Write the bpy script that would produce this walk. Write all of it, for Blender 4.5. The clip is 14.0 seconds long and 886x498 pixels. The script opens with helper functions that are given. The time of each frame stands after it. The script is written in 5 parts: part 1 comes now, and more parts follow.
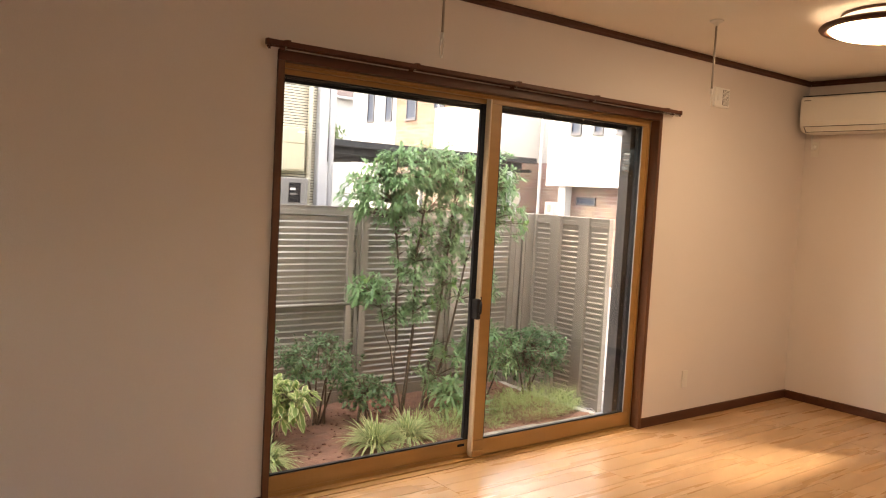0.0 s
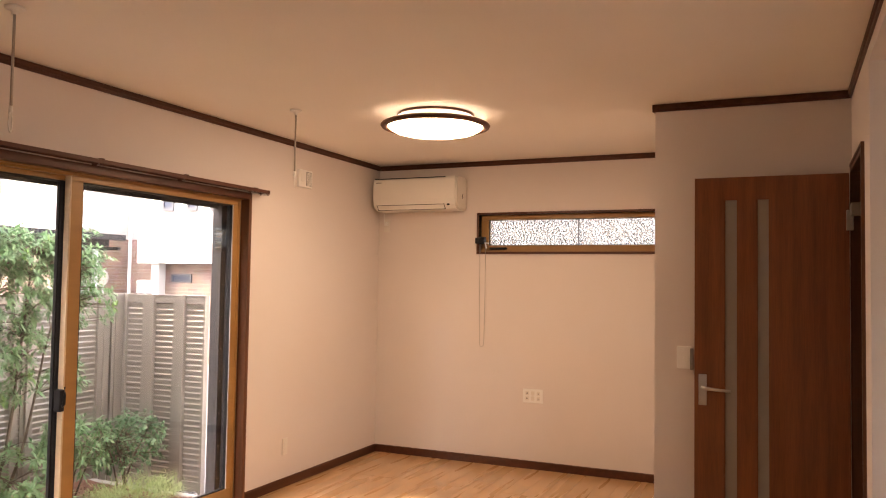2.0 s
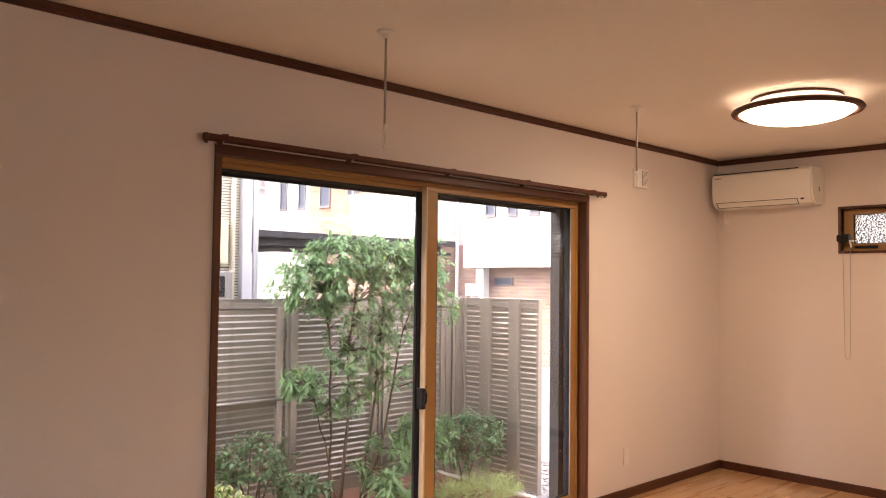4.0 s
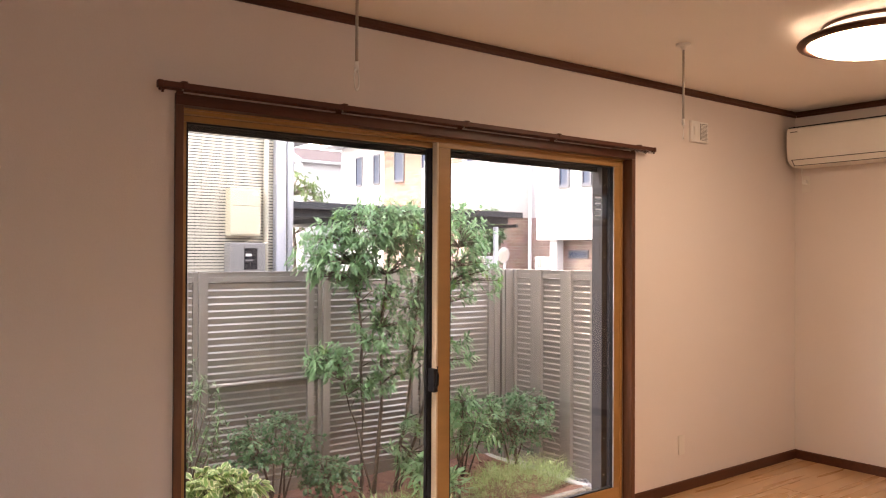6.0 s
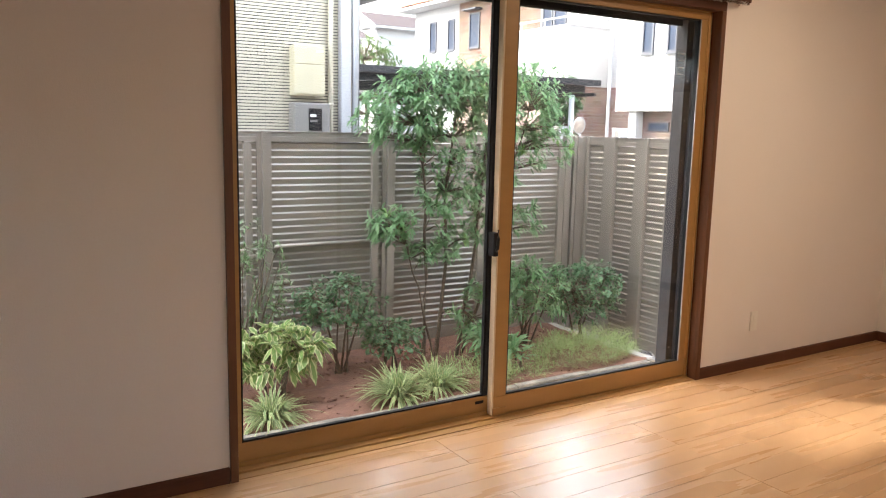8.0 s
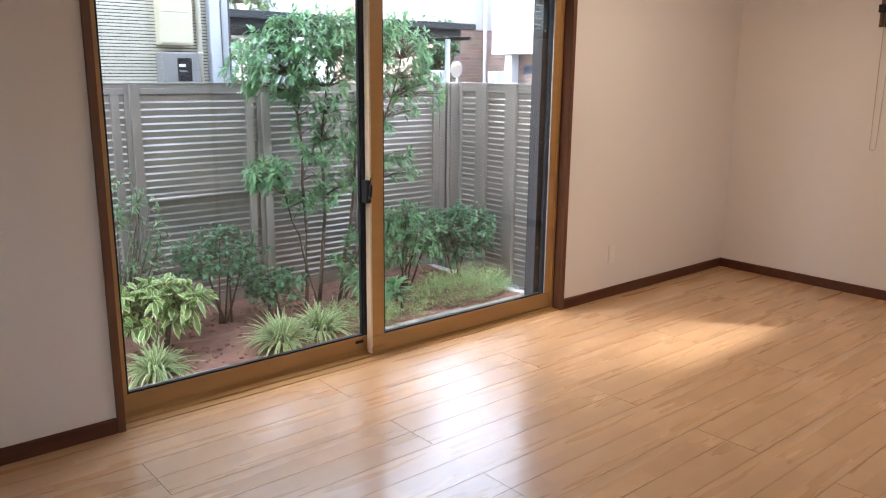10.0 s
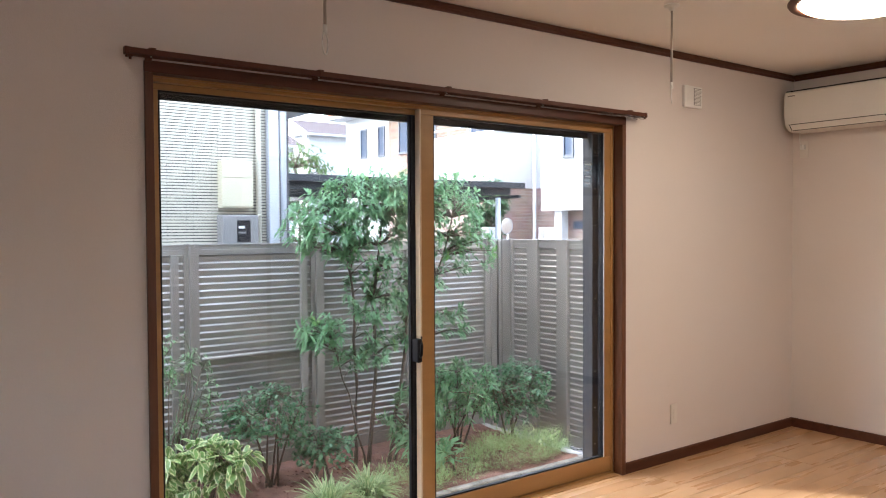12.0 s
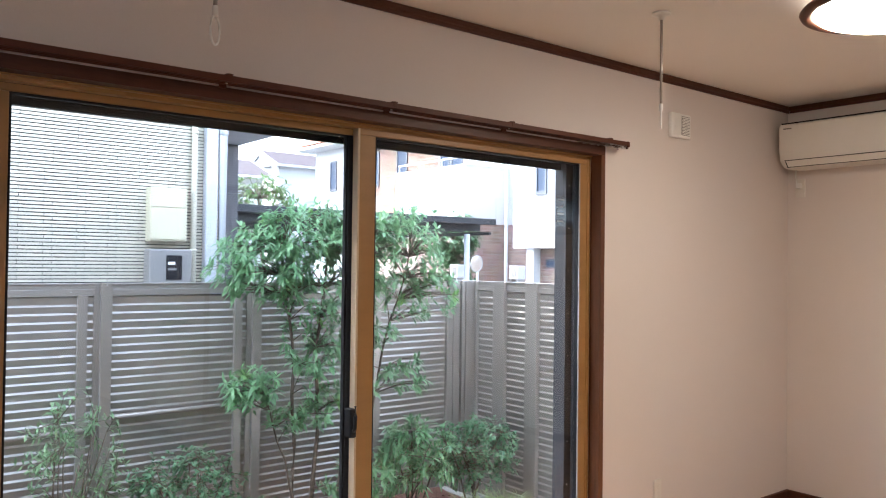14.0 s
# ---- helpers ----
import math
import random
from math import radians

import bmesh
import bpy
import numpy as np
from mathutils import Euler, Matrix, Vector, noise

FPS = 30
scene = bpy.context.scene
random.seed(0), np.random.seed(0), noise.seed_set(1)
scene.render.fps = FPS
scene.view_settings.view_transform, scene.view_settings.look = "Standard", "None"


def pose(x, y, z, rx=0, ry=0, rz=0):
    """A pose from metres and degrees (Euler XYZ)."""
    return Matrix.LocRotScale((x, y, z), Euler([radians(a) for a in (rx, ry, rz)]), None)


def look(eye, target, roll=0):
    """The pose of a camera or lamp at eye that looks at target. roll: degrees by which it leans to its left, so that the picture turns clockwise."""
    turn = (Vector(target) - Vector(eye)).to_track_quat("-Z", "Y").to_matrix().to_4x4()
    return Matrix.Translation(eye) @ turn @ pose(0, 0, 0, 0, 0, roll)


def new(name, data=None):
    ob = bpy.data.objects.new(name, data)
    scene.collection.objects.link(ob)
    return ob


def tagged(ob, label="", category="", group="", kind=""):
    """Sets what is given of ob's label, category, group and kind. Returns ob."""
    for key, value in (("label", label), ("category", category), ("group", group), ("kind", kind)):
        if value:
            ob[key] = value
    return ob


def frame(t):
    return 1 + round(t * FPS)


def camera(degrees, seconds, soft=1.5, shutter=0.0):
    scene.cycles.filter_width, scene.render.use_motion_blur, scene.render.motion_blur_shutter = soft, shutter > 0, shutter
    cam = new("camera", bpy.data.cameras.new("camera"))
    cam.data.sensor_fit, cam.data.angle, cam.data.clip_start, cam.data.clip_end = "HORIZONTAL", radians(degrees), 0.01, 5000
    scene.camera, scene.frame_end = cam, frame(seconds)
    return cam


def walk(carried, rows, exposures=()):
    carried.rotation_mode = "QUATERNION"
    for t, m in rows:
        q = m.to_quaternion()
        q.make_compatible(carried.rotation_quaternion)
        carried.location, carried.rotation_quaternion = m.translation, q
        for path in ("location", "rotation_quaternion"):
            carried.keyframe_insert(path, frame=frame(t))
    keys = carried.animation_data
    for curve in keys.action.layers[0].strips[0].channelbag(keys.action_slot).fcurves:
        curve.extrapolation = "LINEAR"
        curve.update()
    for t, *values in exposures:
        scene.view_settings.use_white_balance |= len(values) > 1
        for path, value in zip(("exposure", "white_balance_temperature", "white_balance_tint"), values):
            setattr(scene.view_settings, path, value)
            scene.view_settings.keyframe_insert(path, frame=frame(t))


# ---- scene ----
cam = camera(59.2, 14.0, soft=1.1)
PATH = [
    (0, (-5.832, -3.12, 1.435), (-4.617, -1.537, 1.296), 3.1),
    (0.5, (-5.906, -3.09, 1.485), (-4.554, -1.617, 1.523), 2.4),
    (1, (-5.964, -3.13, 1.483), (-4.372, -1.923, 1.572), 2.5),
    (1.5, (-5.957, -3.214, 1.45), (-4.199, -2.269, 1.582), 1.6),
    (2, (-5.93, -3.238, 1.442), (-4.103, -2.428, 1.529), 0.9),
    (2.5, (-5.955, -3.196, 1.422), (-4.221, -2.201, 1.41), 0.3),
    (3, (-5.949, -3.159, 1.435), (-4.391, -1.905, 1.397), 0.8),
    (3.5, (-5.94, -3.089, 1.435), (-4.475, -1.727, 1.442), 1.2),
    (4, (-5.915, -2.998, 1.451), (-4.536, -1.552, 1.533), 0.7),
    (4.2, (-5.92, -3.012, 1.46), (-4.568, -1.541, 1.547), 0.5),
    (6.3, (-5.238, -2.807, 1.392), (-4.049, -1.199, 1.376), 0.2),
    (6.5, (-5.196, -2.758, 1.357), (-4.029, -1.135, 1.294), 0.3),
    (7, (-5.116, -2.749, 1.34), (-4.077, -1.056, 1.108), 0.8),
    (9.3, (-5.29, -2.908, 1.365), (-4.136, -1.333, 0.931), 0.7),
    (9.5, (-5.270, -2.934, 1.361), (-4.078, -1.401, 0.883), 0.9),
    (10, (-5.241, -2.965, 1.391), (-3.976, -1.481, 0.947), 0.6),
    (10.5, (-5.226, -2.981, 1.385), (-3.927, -1.476, 1.163), 1.1),
    (11, (-5.251, -2.992, 1.420), (-3.981, -1.448, 1.353), 1.2),
    (11.5, (-5.258, -2.960, 1.424), (-4.043, -1.372, 1.390), 0.7),
    (12, (-5.200, -2.916, 1.401), (-4.008, -1.310, 1.347), -0.3),
    (12.5, (-5.075, -2.864, 1.407), (-3.898, -1.248, 1.354), 0.1),
    (13, (-4.941, -2.764, 1.441), (-3.787, -1.130, 1.420), 0.7),
    (13.5, (-4.855, -2.608, 1.446), (-3.629, -1.028, 1.467), 0.7),
    (14, (-4.718, -2.470, 1.442), (-3.473, -0.906, 1.477), 0.7),
]
walk(cam, [(t, look(eye, target, roll)) for t, eye, target, roll in PATH],
     exposures=[(0, 3.9, 8900, 17), (0.5, 3.98, 8500, 19), (1.5, 4.12, 8250, 23), (2, 4.22, 8200, 24), (3, 3.98, 8000, 26), (4, 4.05, 8000, 26), (6.5, 3.90, 7700, 23), (7, 3.82, 7700, 19), (9.5, 3.90, 6000, 9), (10.5, 3.92, 6250, 11), (12, 3.92, 6050, 11), (14, 3.92, 5850, 10)])

# ---- world, sun, lamps ----
SUN_DIR = Vector((-0.605 * 0.633, 0.796 * 0.633, 0.774))
world = bpy.data.worlds.new("sky")
scene.world = world
world.use_nodes = True
wn = world.node_tree.nodes
wl = world.node_tree.links
sky = wn.new("ShaderNodeTexSky")
sky.sky_type = "NISHITA"
sky.sun_disc = False
sky.sun_elevation = radians(50.7)
sky.sun_rotation = radians(-37.2)
sky.dust_density = 3.0
wn["Background"].inputs["Strength"].default_value = 0.15
haze = wn.new("ShaderNodeHueSaturation")   # bright hazy summer sky
haze.inputs["Saturation"].default_value = 0.55
wl.new(sky.outputs[0], haze.inputs["Color"])
wl.new(haze.outputs[0], wn["Background"].inputs["Color"])
sun_data = bpy.data.lights.new("sun", "SUN")
sun_data.energy, sun_data.angle, sun_data.color = 0.32, radians(2.5), (1.0, 0.97, 0.93)
sun = new("sun", sun_data)
sun.matrix_world = look(SUN_DIR * 30, (0, 0, 0))
LAMP_POWER = 2.2

# area lamp added as room fill, at the unseen kitchen window's opening
fill = bpy.data.lights.new("kitchen_window_fill", "AREA")
fill.shape, fill.size, fill.size_y, fill.energy, fill.color = "RECTANGLE", 1.7, 0.9, 0.80, (1.0, 0.92, 0.82)
fill_ob = new("kitchen_window_fill", fill)
fill_ob.matrix_world = look((-4.8, -6.26, 1.5), (-4.8, 0.0, 1.3))

# ---- materials ----
def material(name, base, rough=0.6, metal=0.0, vary=0.12, scale=6.0, bump=0.1, grain=120.0, stretch=(1, 1, 1), spec=0.5, per_object=0.0, per_island=0.0, coat=0.0, fine_part=0.5):
    """A surface with broad tone variation, fine grain and relief."""
    m = bpy.data.materials.new(name)
    m.use_nodes = True
    n, l = m.node_tree.nodes, m.node_tree.links
    b = n["Principled BSDF"]
    b.inputs["Roughness"].default_value = rough
    b.inputs["Metallic"].default_value = metal
    b.inputs["Specular IOR Level"].default_value = spec
    b.inputs["Coat Weight"].default_value = coat
    b.inputs["Coat Roughness"].default_value = 0.15
    co = n.new("ShaderNodeTexCoord")
    mp = n.new("ShaderNodeMapping")
    mp.inputs["Scale"].default_value = stretch
    l.new(co.outputs["Object"], mp.inputs["Vector"])
    big = n.new("ShaderNodeTexNoise")
    big.inputs["Scale"].default_value = scale
    big.inputs["Detail"].default_value = 6
    l.new(mp.outputs[0], big.inputs["Vector"])
    fine = n.new("ShaderNodeTexNoise")
    fine.inputs["Scale"].default_value = grain
    fine.inputs["Detail"].default_value = 4
    l.new(mp.outputs[0], fine.inputs["Vector"])
    mix = n.new("ShaderNodeMath")
    mix.operation = "MULTIPLY_ADD"
    l.new(fine.outputs["Fac"], mix.inputs[0])
    mix.inputs[1].default_value = fine_part
    l.new(big.outputs["Fac"], mix.inputs[2])
    last = mix.outputs[0]
    if per_object:
        oi = n.new("ShaderNodeObjectInfo")
        a = n.new("ShaderNodeMath")
        a.operation = "MULTIPLY_ADD"
        l.new(oi.outputs["Random"], a.inputs[0])
        a.inputs[1].default_value = per_object
        l.new(last, a.inputs[2])
        last = a.outputs[0]
    if per_island:
        ge = n.new("ShaderNodeNewGeometry")
        a = n.new("ShaderNodeMath")
        a.operation = "MULTIPLY_ADD"
        l.new(ge.outputs["Random Per Island"], a.inputs[0])
        a.inputs[1].default_value = per_island
        l.new(last, a.inputs[2])
        last = a.outputs[0]
    mid = 0.5 + fine_part / 2 + per_object / 2 + per_island / 2
    rng = n.new("ShaderNodeMapRange")
    span = 0.35 + (per_object + per_island) / 2
    rng.inputs["From Min"].default_value = mid - span
    rng.inputs["From Max"].default_value = mid + span
    l.new(last, rng.inputs["Value"])
    ramp = n.new("ShaderNodeMix")
    ramp.data_type = "RGBA"
    lo = [max(0.0, c * (1 - vary)) for c in base]
    hi = [min(1.0, c * (1 + vary)) for c in base]
    ramp.inputs["A"].default_value = (*lo, 1)
    ramp.inputs["B"].default_value = (*hi, 1)
    l.new(rng.outputs[0], ramp.inputs["Factor"])
    l.new(ramp.outputs["Result"], b.inputs["Base Color"])
    rr = n.new("ShaderNodeMapRange")
    rr.inputs["To Min"].default_value = max(0.02, rough * 0.85)
    rr.inputs["To Max"].default_value = min(1, rough * 1.15)
    l.new(big.outputs["Fac"], rr.inputs["Value"])
    l.new(rr.outputs[0], b.inputs["Roughness"])
    if bump:
        bp = n.new("ShaderNodeBump")
        bp.inputs["Strength"].default_value = bump
        bp.inputs["Distance"].default_value = 0.002
        l.new(fine.outputs["Fac"], bp.inputs["Height"])
        l.new(bp.outputs[0], b.inputs["Normal"])
    return m


def glass_material(name, tint=(0.97, 0.985, 0.98), rough=0.0, gloss=1.0):
    m = bpy.data.materials.new(name)
    m.use_nodes = True
    n, l = m.node_tree.nodes, m.node_tree.links
    n.remove(n["Principled BSDF"])
    tr = n.new("ShaderNodeBsdfTransparent")
    tr.inputs["Color"].default_value = (*tint, 1)
    gl = n.new("ShaderNodeBsdfGlossy")
    gl.inputs["Roughness"].default_value = rough
    lw = n.new("ShaderNodeLayerWeight")
    lw.inputs["Blend"].default_value = 0.5
    fr = n.new("ShaderNodeMath")
    fr.operation = "POWER"
    l.new(lw.outputs["Facing"], fr.inputs[0])
    fr.inputs[1].default_value = 4.5
    mu = n.new("ShaderNodeMath")
    mu.operation = "MULTIPLY_ADD"
    mu.inputs[1].default_value = 0.9 * gloss
    mu.inputs[2].default_value = 0.035 * gloss
    mx = n.new("ShaderNodeMixShader")
    l.new(fr.outputs[0], mu.inputs[0])
    l.new(mu.outputs[0], mx.inputs[0])
    l.new(tr.outputs[0], mx.inputs[1])
    l.new(gl.outputs[0], mx.inputs[2])
    l.new(mx.outputs[0], n["Material Output"].inputs["Surface"])
    return m


def emitter(name, color, strength):
    m = bpy.data.materials.new(name)
    m.use_nodes = True
    b = m.node_tree.nodes["Principled BSDF"]
    b.inputs["Base Color"].default_value = (0.85, 0.83, 0.8, 1)
    b.inputs["Roughness"].default_value = 0.35
    b.inputs["Emission Color"].default_value = (*color, 1)
    b.inputs["Emission Strength"].default_value = strength
    return m


def brick_material(name, c1, c2, mortar, w, h, gap=0.008):
    m = bpy.data.materials.new(name)
    m.use_nodes = True
    n, l = m.node_tree.nodes, m.node_tree.links
    b = n["Principled BSDF"]
    b.inputs["Roughness"].default_value = 0.85
    co = n.new("ShaderNodeTexCoord")
    sep = n.new("ShaderNodeSeparateXYZ")
    l.new(co.outputs["Object"], sep.inputs[0])
    add = n.new("ShaderNodeMath")
    l.new(sep.outputs["X"], add.inputs[0])
    l.new(sep.outputs["Y"], add.inputs[1])
    comb = n.new("ShaderNodeCombineXYZ")
    l.new(add.outputs[0], comb.inputs["X"])
    l.new(sep.outputs["Z"], comb.inputs["Y"])
    br = n.new("ShaderNodeTexBrick")
    br.inputs["Scale"].default_value = 1.0
    br.inputs["Brick Width"].default_value = w
    br.inputs["Row Height"].default_value = h
    br.inputs["Mortar Size"].default_value = gap
    br.inputs["Color1"].default_value = (*c1, 1)
    br.inputs["Color2"].default_value = (*c2, 1)
    br.inputs["Mortar"].default_value = (*mortar, 1)
    l.new(comb.outputs[0], br.inputs["Vector"])
    no = n.new("ShaderNodeTexNoise")
    no.inputs["Scale"].default_value = 3.0
    l.new(co.outputs["Object"], no.inputs["Vector"])
    mx = n.new("ShaderNodeMix")
    mx.data_type = "RGBA"
    mx.blend_type = "MULTIPLY"
    mx.inputs["Factor"].default_value = 0.35
    l.new(br.outputs["Color"], mx.inputs["A"])
    l.new(no.outputs["Color"], mx.inputs["B"])
    l.new(mx.outputs["Result"], b.inputs["Base Color"])
    bp = n.new("ShaderNodeBump")
    bp.invert = True
    bp.inputs["Strength"].default_value = 0.6
    bp.inputs["Distance"].default_value = 0.01
    l.new(br.outputs["Fac"], bp.inputs["Height"])
    l.new(bp.outputs[0], b.inputs["Normal"])
    return m


def wallpaper(name, base):
    """Embossed vinyl wallpaper: fine woven relief over faint broad mottling."""
    m = material(name, base, rough=0.82, vary=0.03, scale=1.3, bump=0.0, spec=0.25)
    n, l = m.node_tree.nodes, m.node_tree.links
    co = n.new("ShaderNodeTexCoord")
    vo = n.new("ShaderNodeTexVoronoi")
    vo.inputs["Scale"].default_value = 260
    no = n.new("ShaderNodeTexNoise")
    no.inputs["Scale"].default_value = 90
    no.inputs["Detail"].default_value = 5
    ad = n.new("ShaderNodeMath")
    l.new(co.outputs["Object"], vo.inputs["Vector"])
    l.new(co.outputs["Object"], no.inputs["Vector"])
    l.new(vo.outputs["Distance"], ad.inputs[0])
    l.new(no.outputs["Fac"], ad.inputs[1])
    bp = n.new("ShaderNodeBump")
    bp.inputs["Strength"].default_value = 0.35
    bp.inputs["Distance"].default_value = 0.0012
    l.new(ad.outputs[0], bp.inputs["Height"])
    l.new(bp.outputs[0], n["Principled BSDF"].inputs["Normal"])
    return m


def leaf_material(name, dark, light, rough=0.45, stripe=None):
    m = material(name, [(a + b) / 2 for a, b in zip(dark, light)], rough=rough, vary=0.0, scale=9, bump=0.1, grain=60, per_island=1.0)
    n, l = m.node_tree.nodes, m.node_tree.links
    b = n["Principled BSDF"]
    mix = next(k for k in n if k.bl_idname == "ShaderNodeMix")
    mix.inputs["A"].default_value = (*dark, 1)
    mix.inputs["B"].default_value = (*light, 1)
    col = mix.outputs["Result"]
    if stripe:
        # pale margins from the blade's own width coordinate
        at = n.new("ShaderNodeUVMap")
        se = n.new("ShaderNodeSeparateXYZ")
        l.new(at.outputs[0], se.inputs[0])
        nz = n.new("ShaderNodeTexNoise")
        nz.inputs["Scale"].default_value = 45
        co = n.new("ShaderNodeTexCoord")
        l.new(co.outputs["Object"], nz.inputs["Vector"])
        a1 = n.new("ShaderNodeMath")
        a1.operation = "SUBTRACT"
        l.new(se.outputs["X"], a1.inputs[0])
        a1.inputs[1].default_value = 0.5
        a2 = n.new("ShaderNodeMath")
        a2.operation = "ABSOLUTE"
        l.new(a1.outputs[0], a2.inputs[0])
        a3 = n.new("ShaderNodeMath")
        a3.operation = "MULTIPLY_ADD"
        l.new(nz.outputs["Fac"], a3.inputs[0])
        a3.inputs[1].default_value = 0.5
        l.new(a2.outputs[0], a3.inputs[2])
        mr = n.new("ShaderNodeMapRange")
        mr.inputs["From Min"].default_value = stripe[3]
        mr.inputs["From Max"].default_value = stripe[3] + 0.06
        l.new(a3.outputs[0], mr.inputs["Value"])
        m2 = n.new("ShaderNodeMix")
        m2.data_type = "RGBA"
        l.new(mr.outputs[0], m2.inputs["Factor"])
        l.new(col, m2.inputs["A"])
        m2.inputs["B"].default_value = (*stripe[:3], 1)
        col = m2.outputs["Result"]
        l.new(col, b.inputs["Base Color"])
    tl = n.new("ShaderNodeBsdfTranslucent")
    l.new(col, tl.inputs["Color"])
    ms = n.new("ShaderNodeMixShader")
    ms.inputs[0].default_value = 0.42
    l.new(b.outputs[0], ms.inputs[1])
    l.new(tl.outputs[0], ms.inputs[2])
    l.new(ms.outputs[0], n["Material Output"].inputs["Surface"])
    return m


def frosted(name):
    """Cast pattern glass: relief of many small lenses, their bright speckle also painted into the colour."""
    m = bpy.data.materials.new(name)
    m.use_nodes = True
    n, l = m.node_tree.nodes, m.node_tree.links
    b = n["Principled BSDF"]
    b.inputs["Base Color"].default_value = (0.9, 0.95, 0.97, 1)
    b.inputs["Transmission Weight"].default_value = 1.0
    b.inputs["Roughness"].default_value = 0.25
    co = n.new("ShaderNodeTexCoord")
    vo = n.new("ShaderNodeTexVoronoi")
    vo.inputs["Scale"].default_value = 62
    l.new(co.outputs["Object"], vo.inputs["Vector"])
    bp = n.new("ShaderNodeBump")
    bp.inputs["Strength"].default_value = 1.0
    bp.inputs["Distance"].default_value = 0.02
    l.new(vo.outputs["Distance"], bp.inputs["Height"])
    l.new(bp.outputs[0], b.inputs["Normal"])
    mr = n.new("ShaderNodeMapRange")
    mr.inputs["From Min"].default_value = 0.1
    mr.inputs["From Max"].default_value = 0.65
    mr.inputs["To Min"].default_value = 1.0
    mr.inputs["To Max"].default_value = 0.0
    l.new(vo.outputs["Distance"], mr.inputs["Value"])
    # painted glints: pale cell centres, darker cell rims
    tint = n.new("ShaderNodeMix")
    tint.data_type = "RGBA"
    tint.inputs["A"].default_value = (0.26, 0.30, 0.31, 1)
    tint.inputs["B"].default_value = (0.97, 1.0, 1.0, 1)
    l.new(mr.outputs[0], tint.inputs["Factor"])
    l.new(tint.outputs["Result"], b.inputs["Base Color"])
    return m


WALL = wallpaper("wallpaper", (0.735, 0.672, 0.635))
CEIL = wallpaper("ceiling_paper", (0.88, 0.845, 0.80))
TRIM = material("dark_stained_wood", (0.085, 0.029, 0.015), 0.45, spec=0.3, vary=0.35, scale=4, grain=40, stretch=(0.6, 8, 8), bump=0.05)
TRIM_V = material("dark_stained_wood_upright", (0.12, 0.045, 0.02), 0.4, vary=0.35, scale=4, grain=40, stretch=(8, 8, 0.6), bump=0.05)
GOLD = material("amber_woodgrain_resin", (0.36, 0.195, 0.068), 0.42, vary=0.12, scale=3, grain=60, stretch=(1, 6, 6), bump=0.03)
RAILW = material("brown_rail_resin", (0.095, 0.030, 0.016), 0.5, spec=0.3, vary=0.2, scale=5, grain=50, stretch=(0.5, 8, 8), bump=0.02)
DARKALU = material("dark_bronze_aluminium", (0.018, 0.020, 0.026), 0.45, 0.3, vary=0.2, scale=8, bump=0.02)
GREYALU = material("grey_shutter_aluminium", (0.062, 0.063, 0.072), 0.45, 0.3, vary=0.15, scale=8, bump=0.02)
BLACK = material("black_resin", (0.012, 0.012, 0.014), 0.55, spec=0.25, vary=0.3, scale=20, bump=0.03)
WHITEP = material("white_resin", (0.84, 0.83, 0.80), 0.4, vary=0.03, scale=5, bump=0.01)
ACWHITE = material("warm_white_resin", (0.80, 0.78, 0.73), 0.35, vary=0.03, scale=3, bump=0.01)
CHROME = material("brushed_steel", (0.62, 0.6, 0.57), 0.3, 1.0, vary=0.08, scale=20, bump=0.02)
STEELW = material("pale_steel_rod", (0.42, 0.39, 0.35), 0.35, 0.6, vary=0.05, scale=20, bump=0.0)
DOORW = material("walnut_veneer", (0.23, 0.078, 0.027), 0.38, vary=0.4, scale=3.5, grain=30, stretch=(6, 6, 0.35), bump=0.04)
DOORGL = material("smoked_frosted_glass", (0.36, 0.34, 0.30), 0.3, vary=0.04, scale=6, bump=0.02)
GLASS = glass_material("window_glass")
CLEAR = glass_material("clear_film", (0.9, 0.92, 0.92), 0.15, 3.0)
FROST = frosted("pattern_glass")
FENCE = material("dark_bronze_fence", (0.31, 0.282, 0.250), 0.30, 0.45, vary=0.18, scale=2.5, grain=60, bump=0.03, per_object=0.15)
KERBM = material("weathered_kerb_concrete", (0.21, 0.19, 0.16), 0.95, vary=0.6, scale=9, grain=140, bump=0.8)
PLATE = material("ivory_plate_resin", (0.75, 0.71, 0.655), 0.45, vary=0.03, scale=5, bump=0.01)
PALE = material("pale_resin_edge", (0.60, 0.48, 0.32), 0.45, vary=0.06, scale=6, bump=0.02)
SOIL = material("reddish_garden_soil", (0.165, 0.08, 0.056), 0.95, vary=0.5, scale=14, grain=90, bump=1.0)
CONC = material("pale_concrete", (0.42, 0.41, 0.39), 0.9, vary=0.2, scale=5, grain=120, bump=0.4)
GROUND = material("asphalt_ground", (0.16, 0.16, 0.16), 0.95, vary=0.25, scale=1.5, grain=200, bump=0.6)
GRAVELM = material("grey_gravel", (0.25, 0.25, 0.26), 0.9, vary=0.4, scale=30, bump=0.3, per_island=1.0)
TILEM = material("cream_ceramic_tile", (0.53, 0.49, 0.39), 0.4, vary=0.12, scale=4, grain=80, bump=0.15, per_object=0.5)
TILEB = material("cream_ceramic_tile_rest", (0.53, 0.49, 0.39), 0.4, vary=0.12, scale=4, grain=80, bump=0.15, per_island=0.5)
GROUT = material("tile_grout", (0.06, 0.058, 0.055), 0.9, vary=0.15, scale=10, bump=0.2)
DTILE = material("dark_grey_tile", (0.10, 0.095, 0.11), 0.5, vary=0.25, scale=4, grain=80, bump=0.15, per_island=0.5)
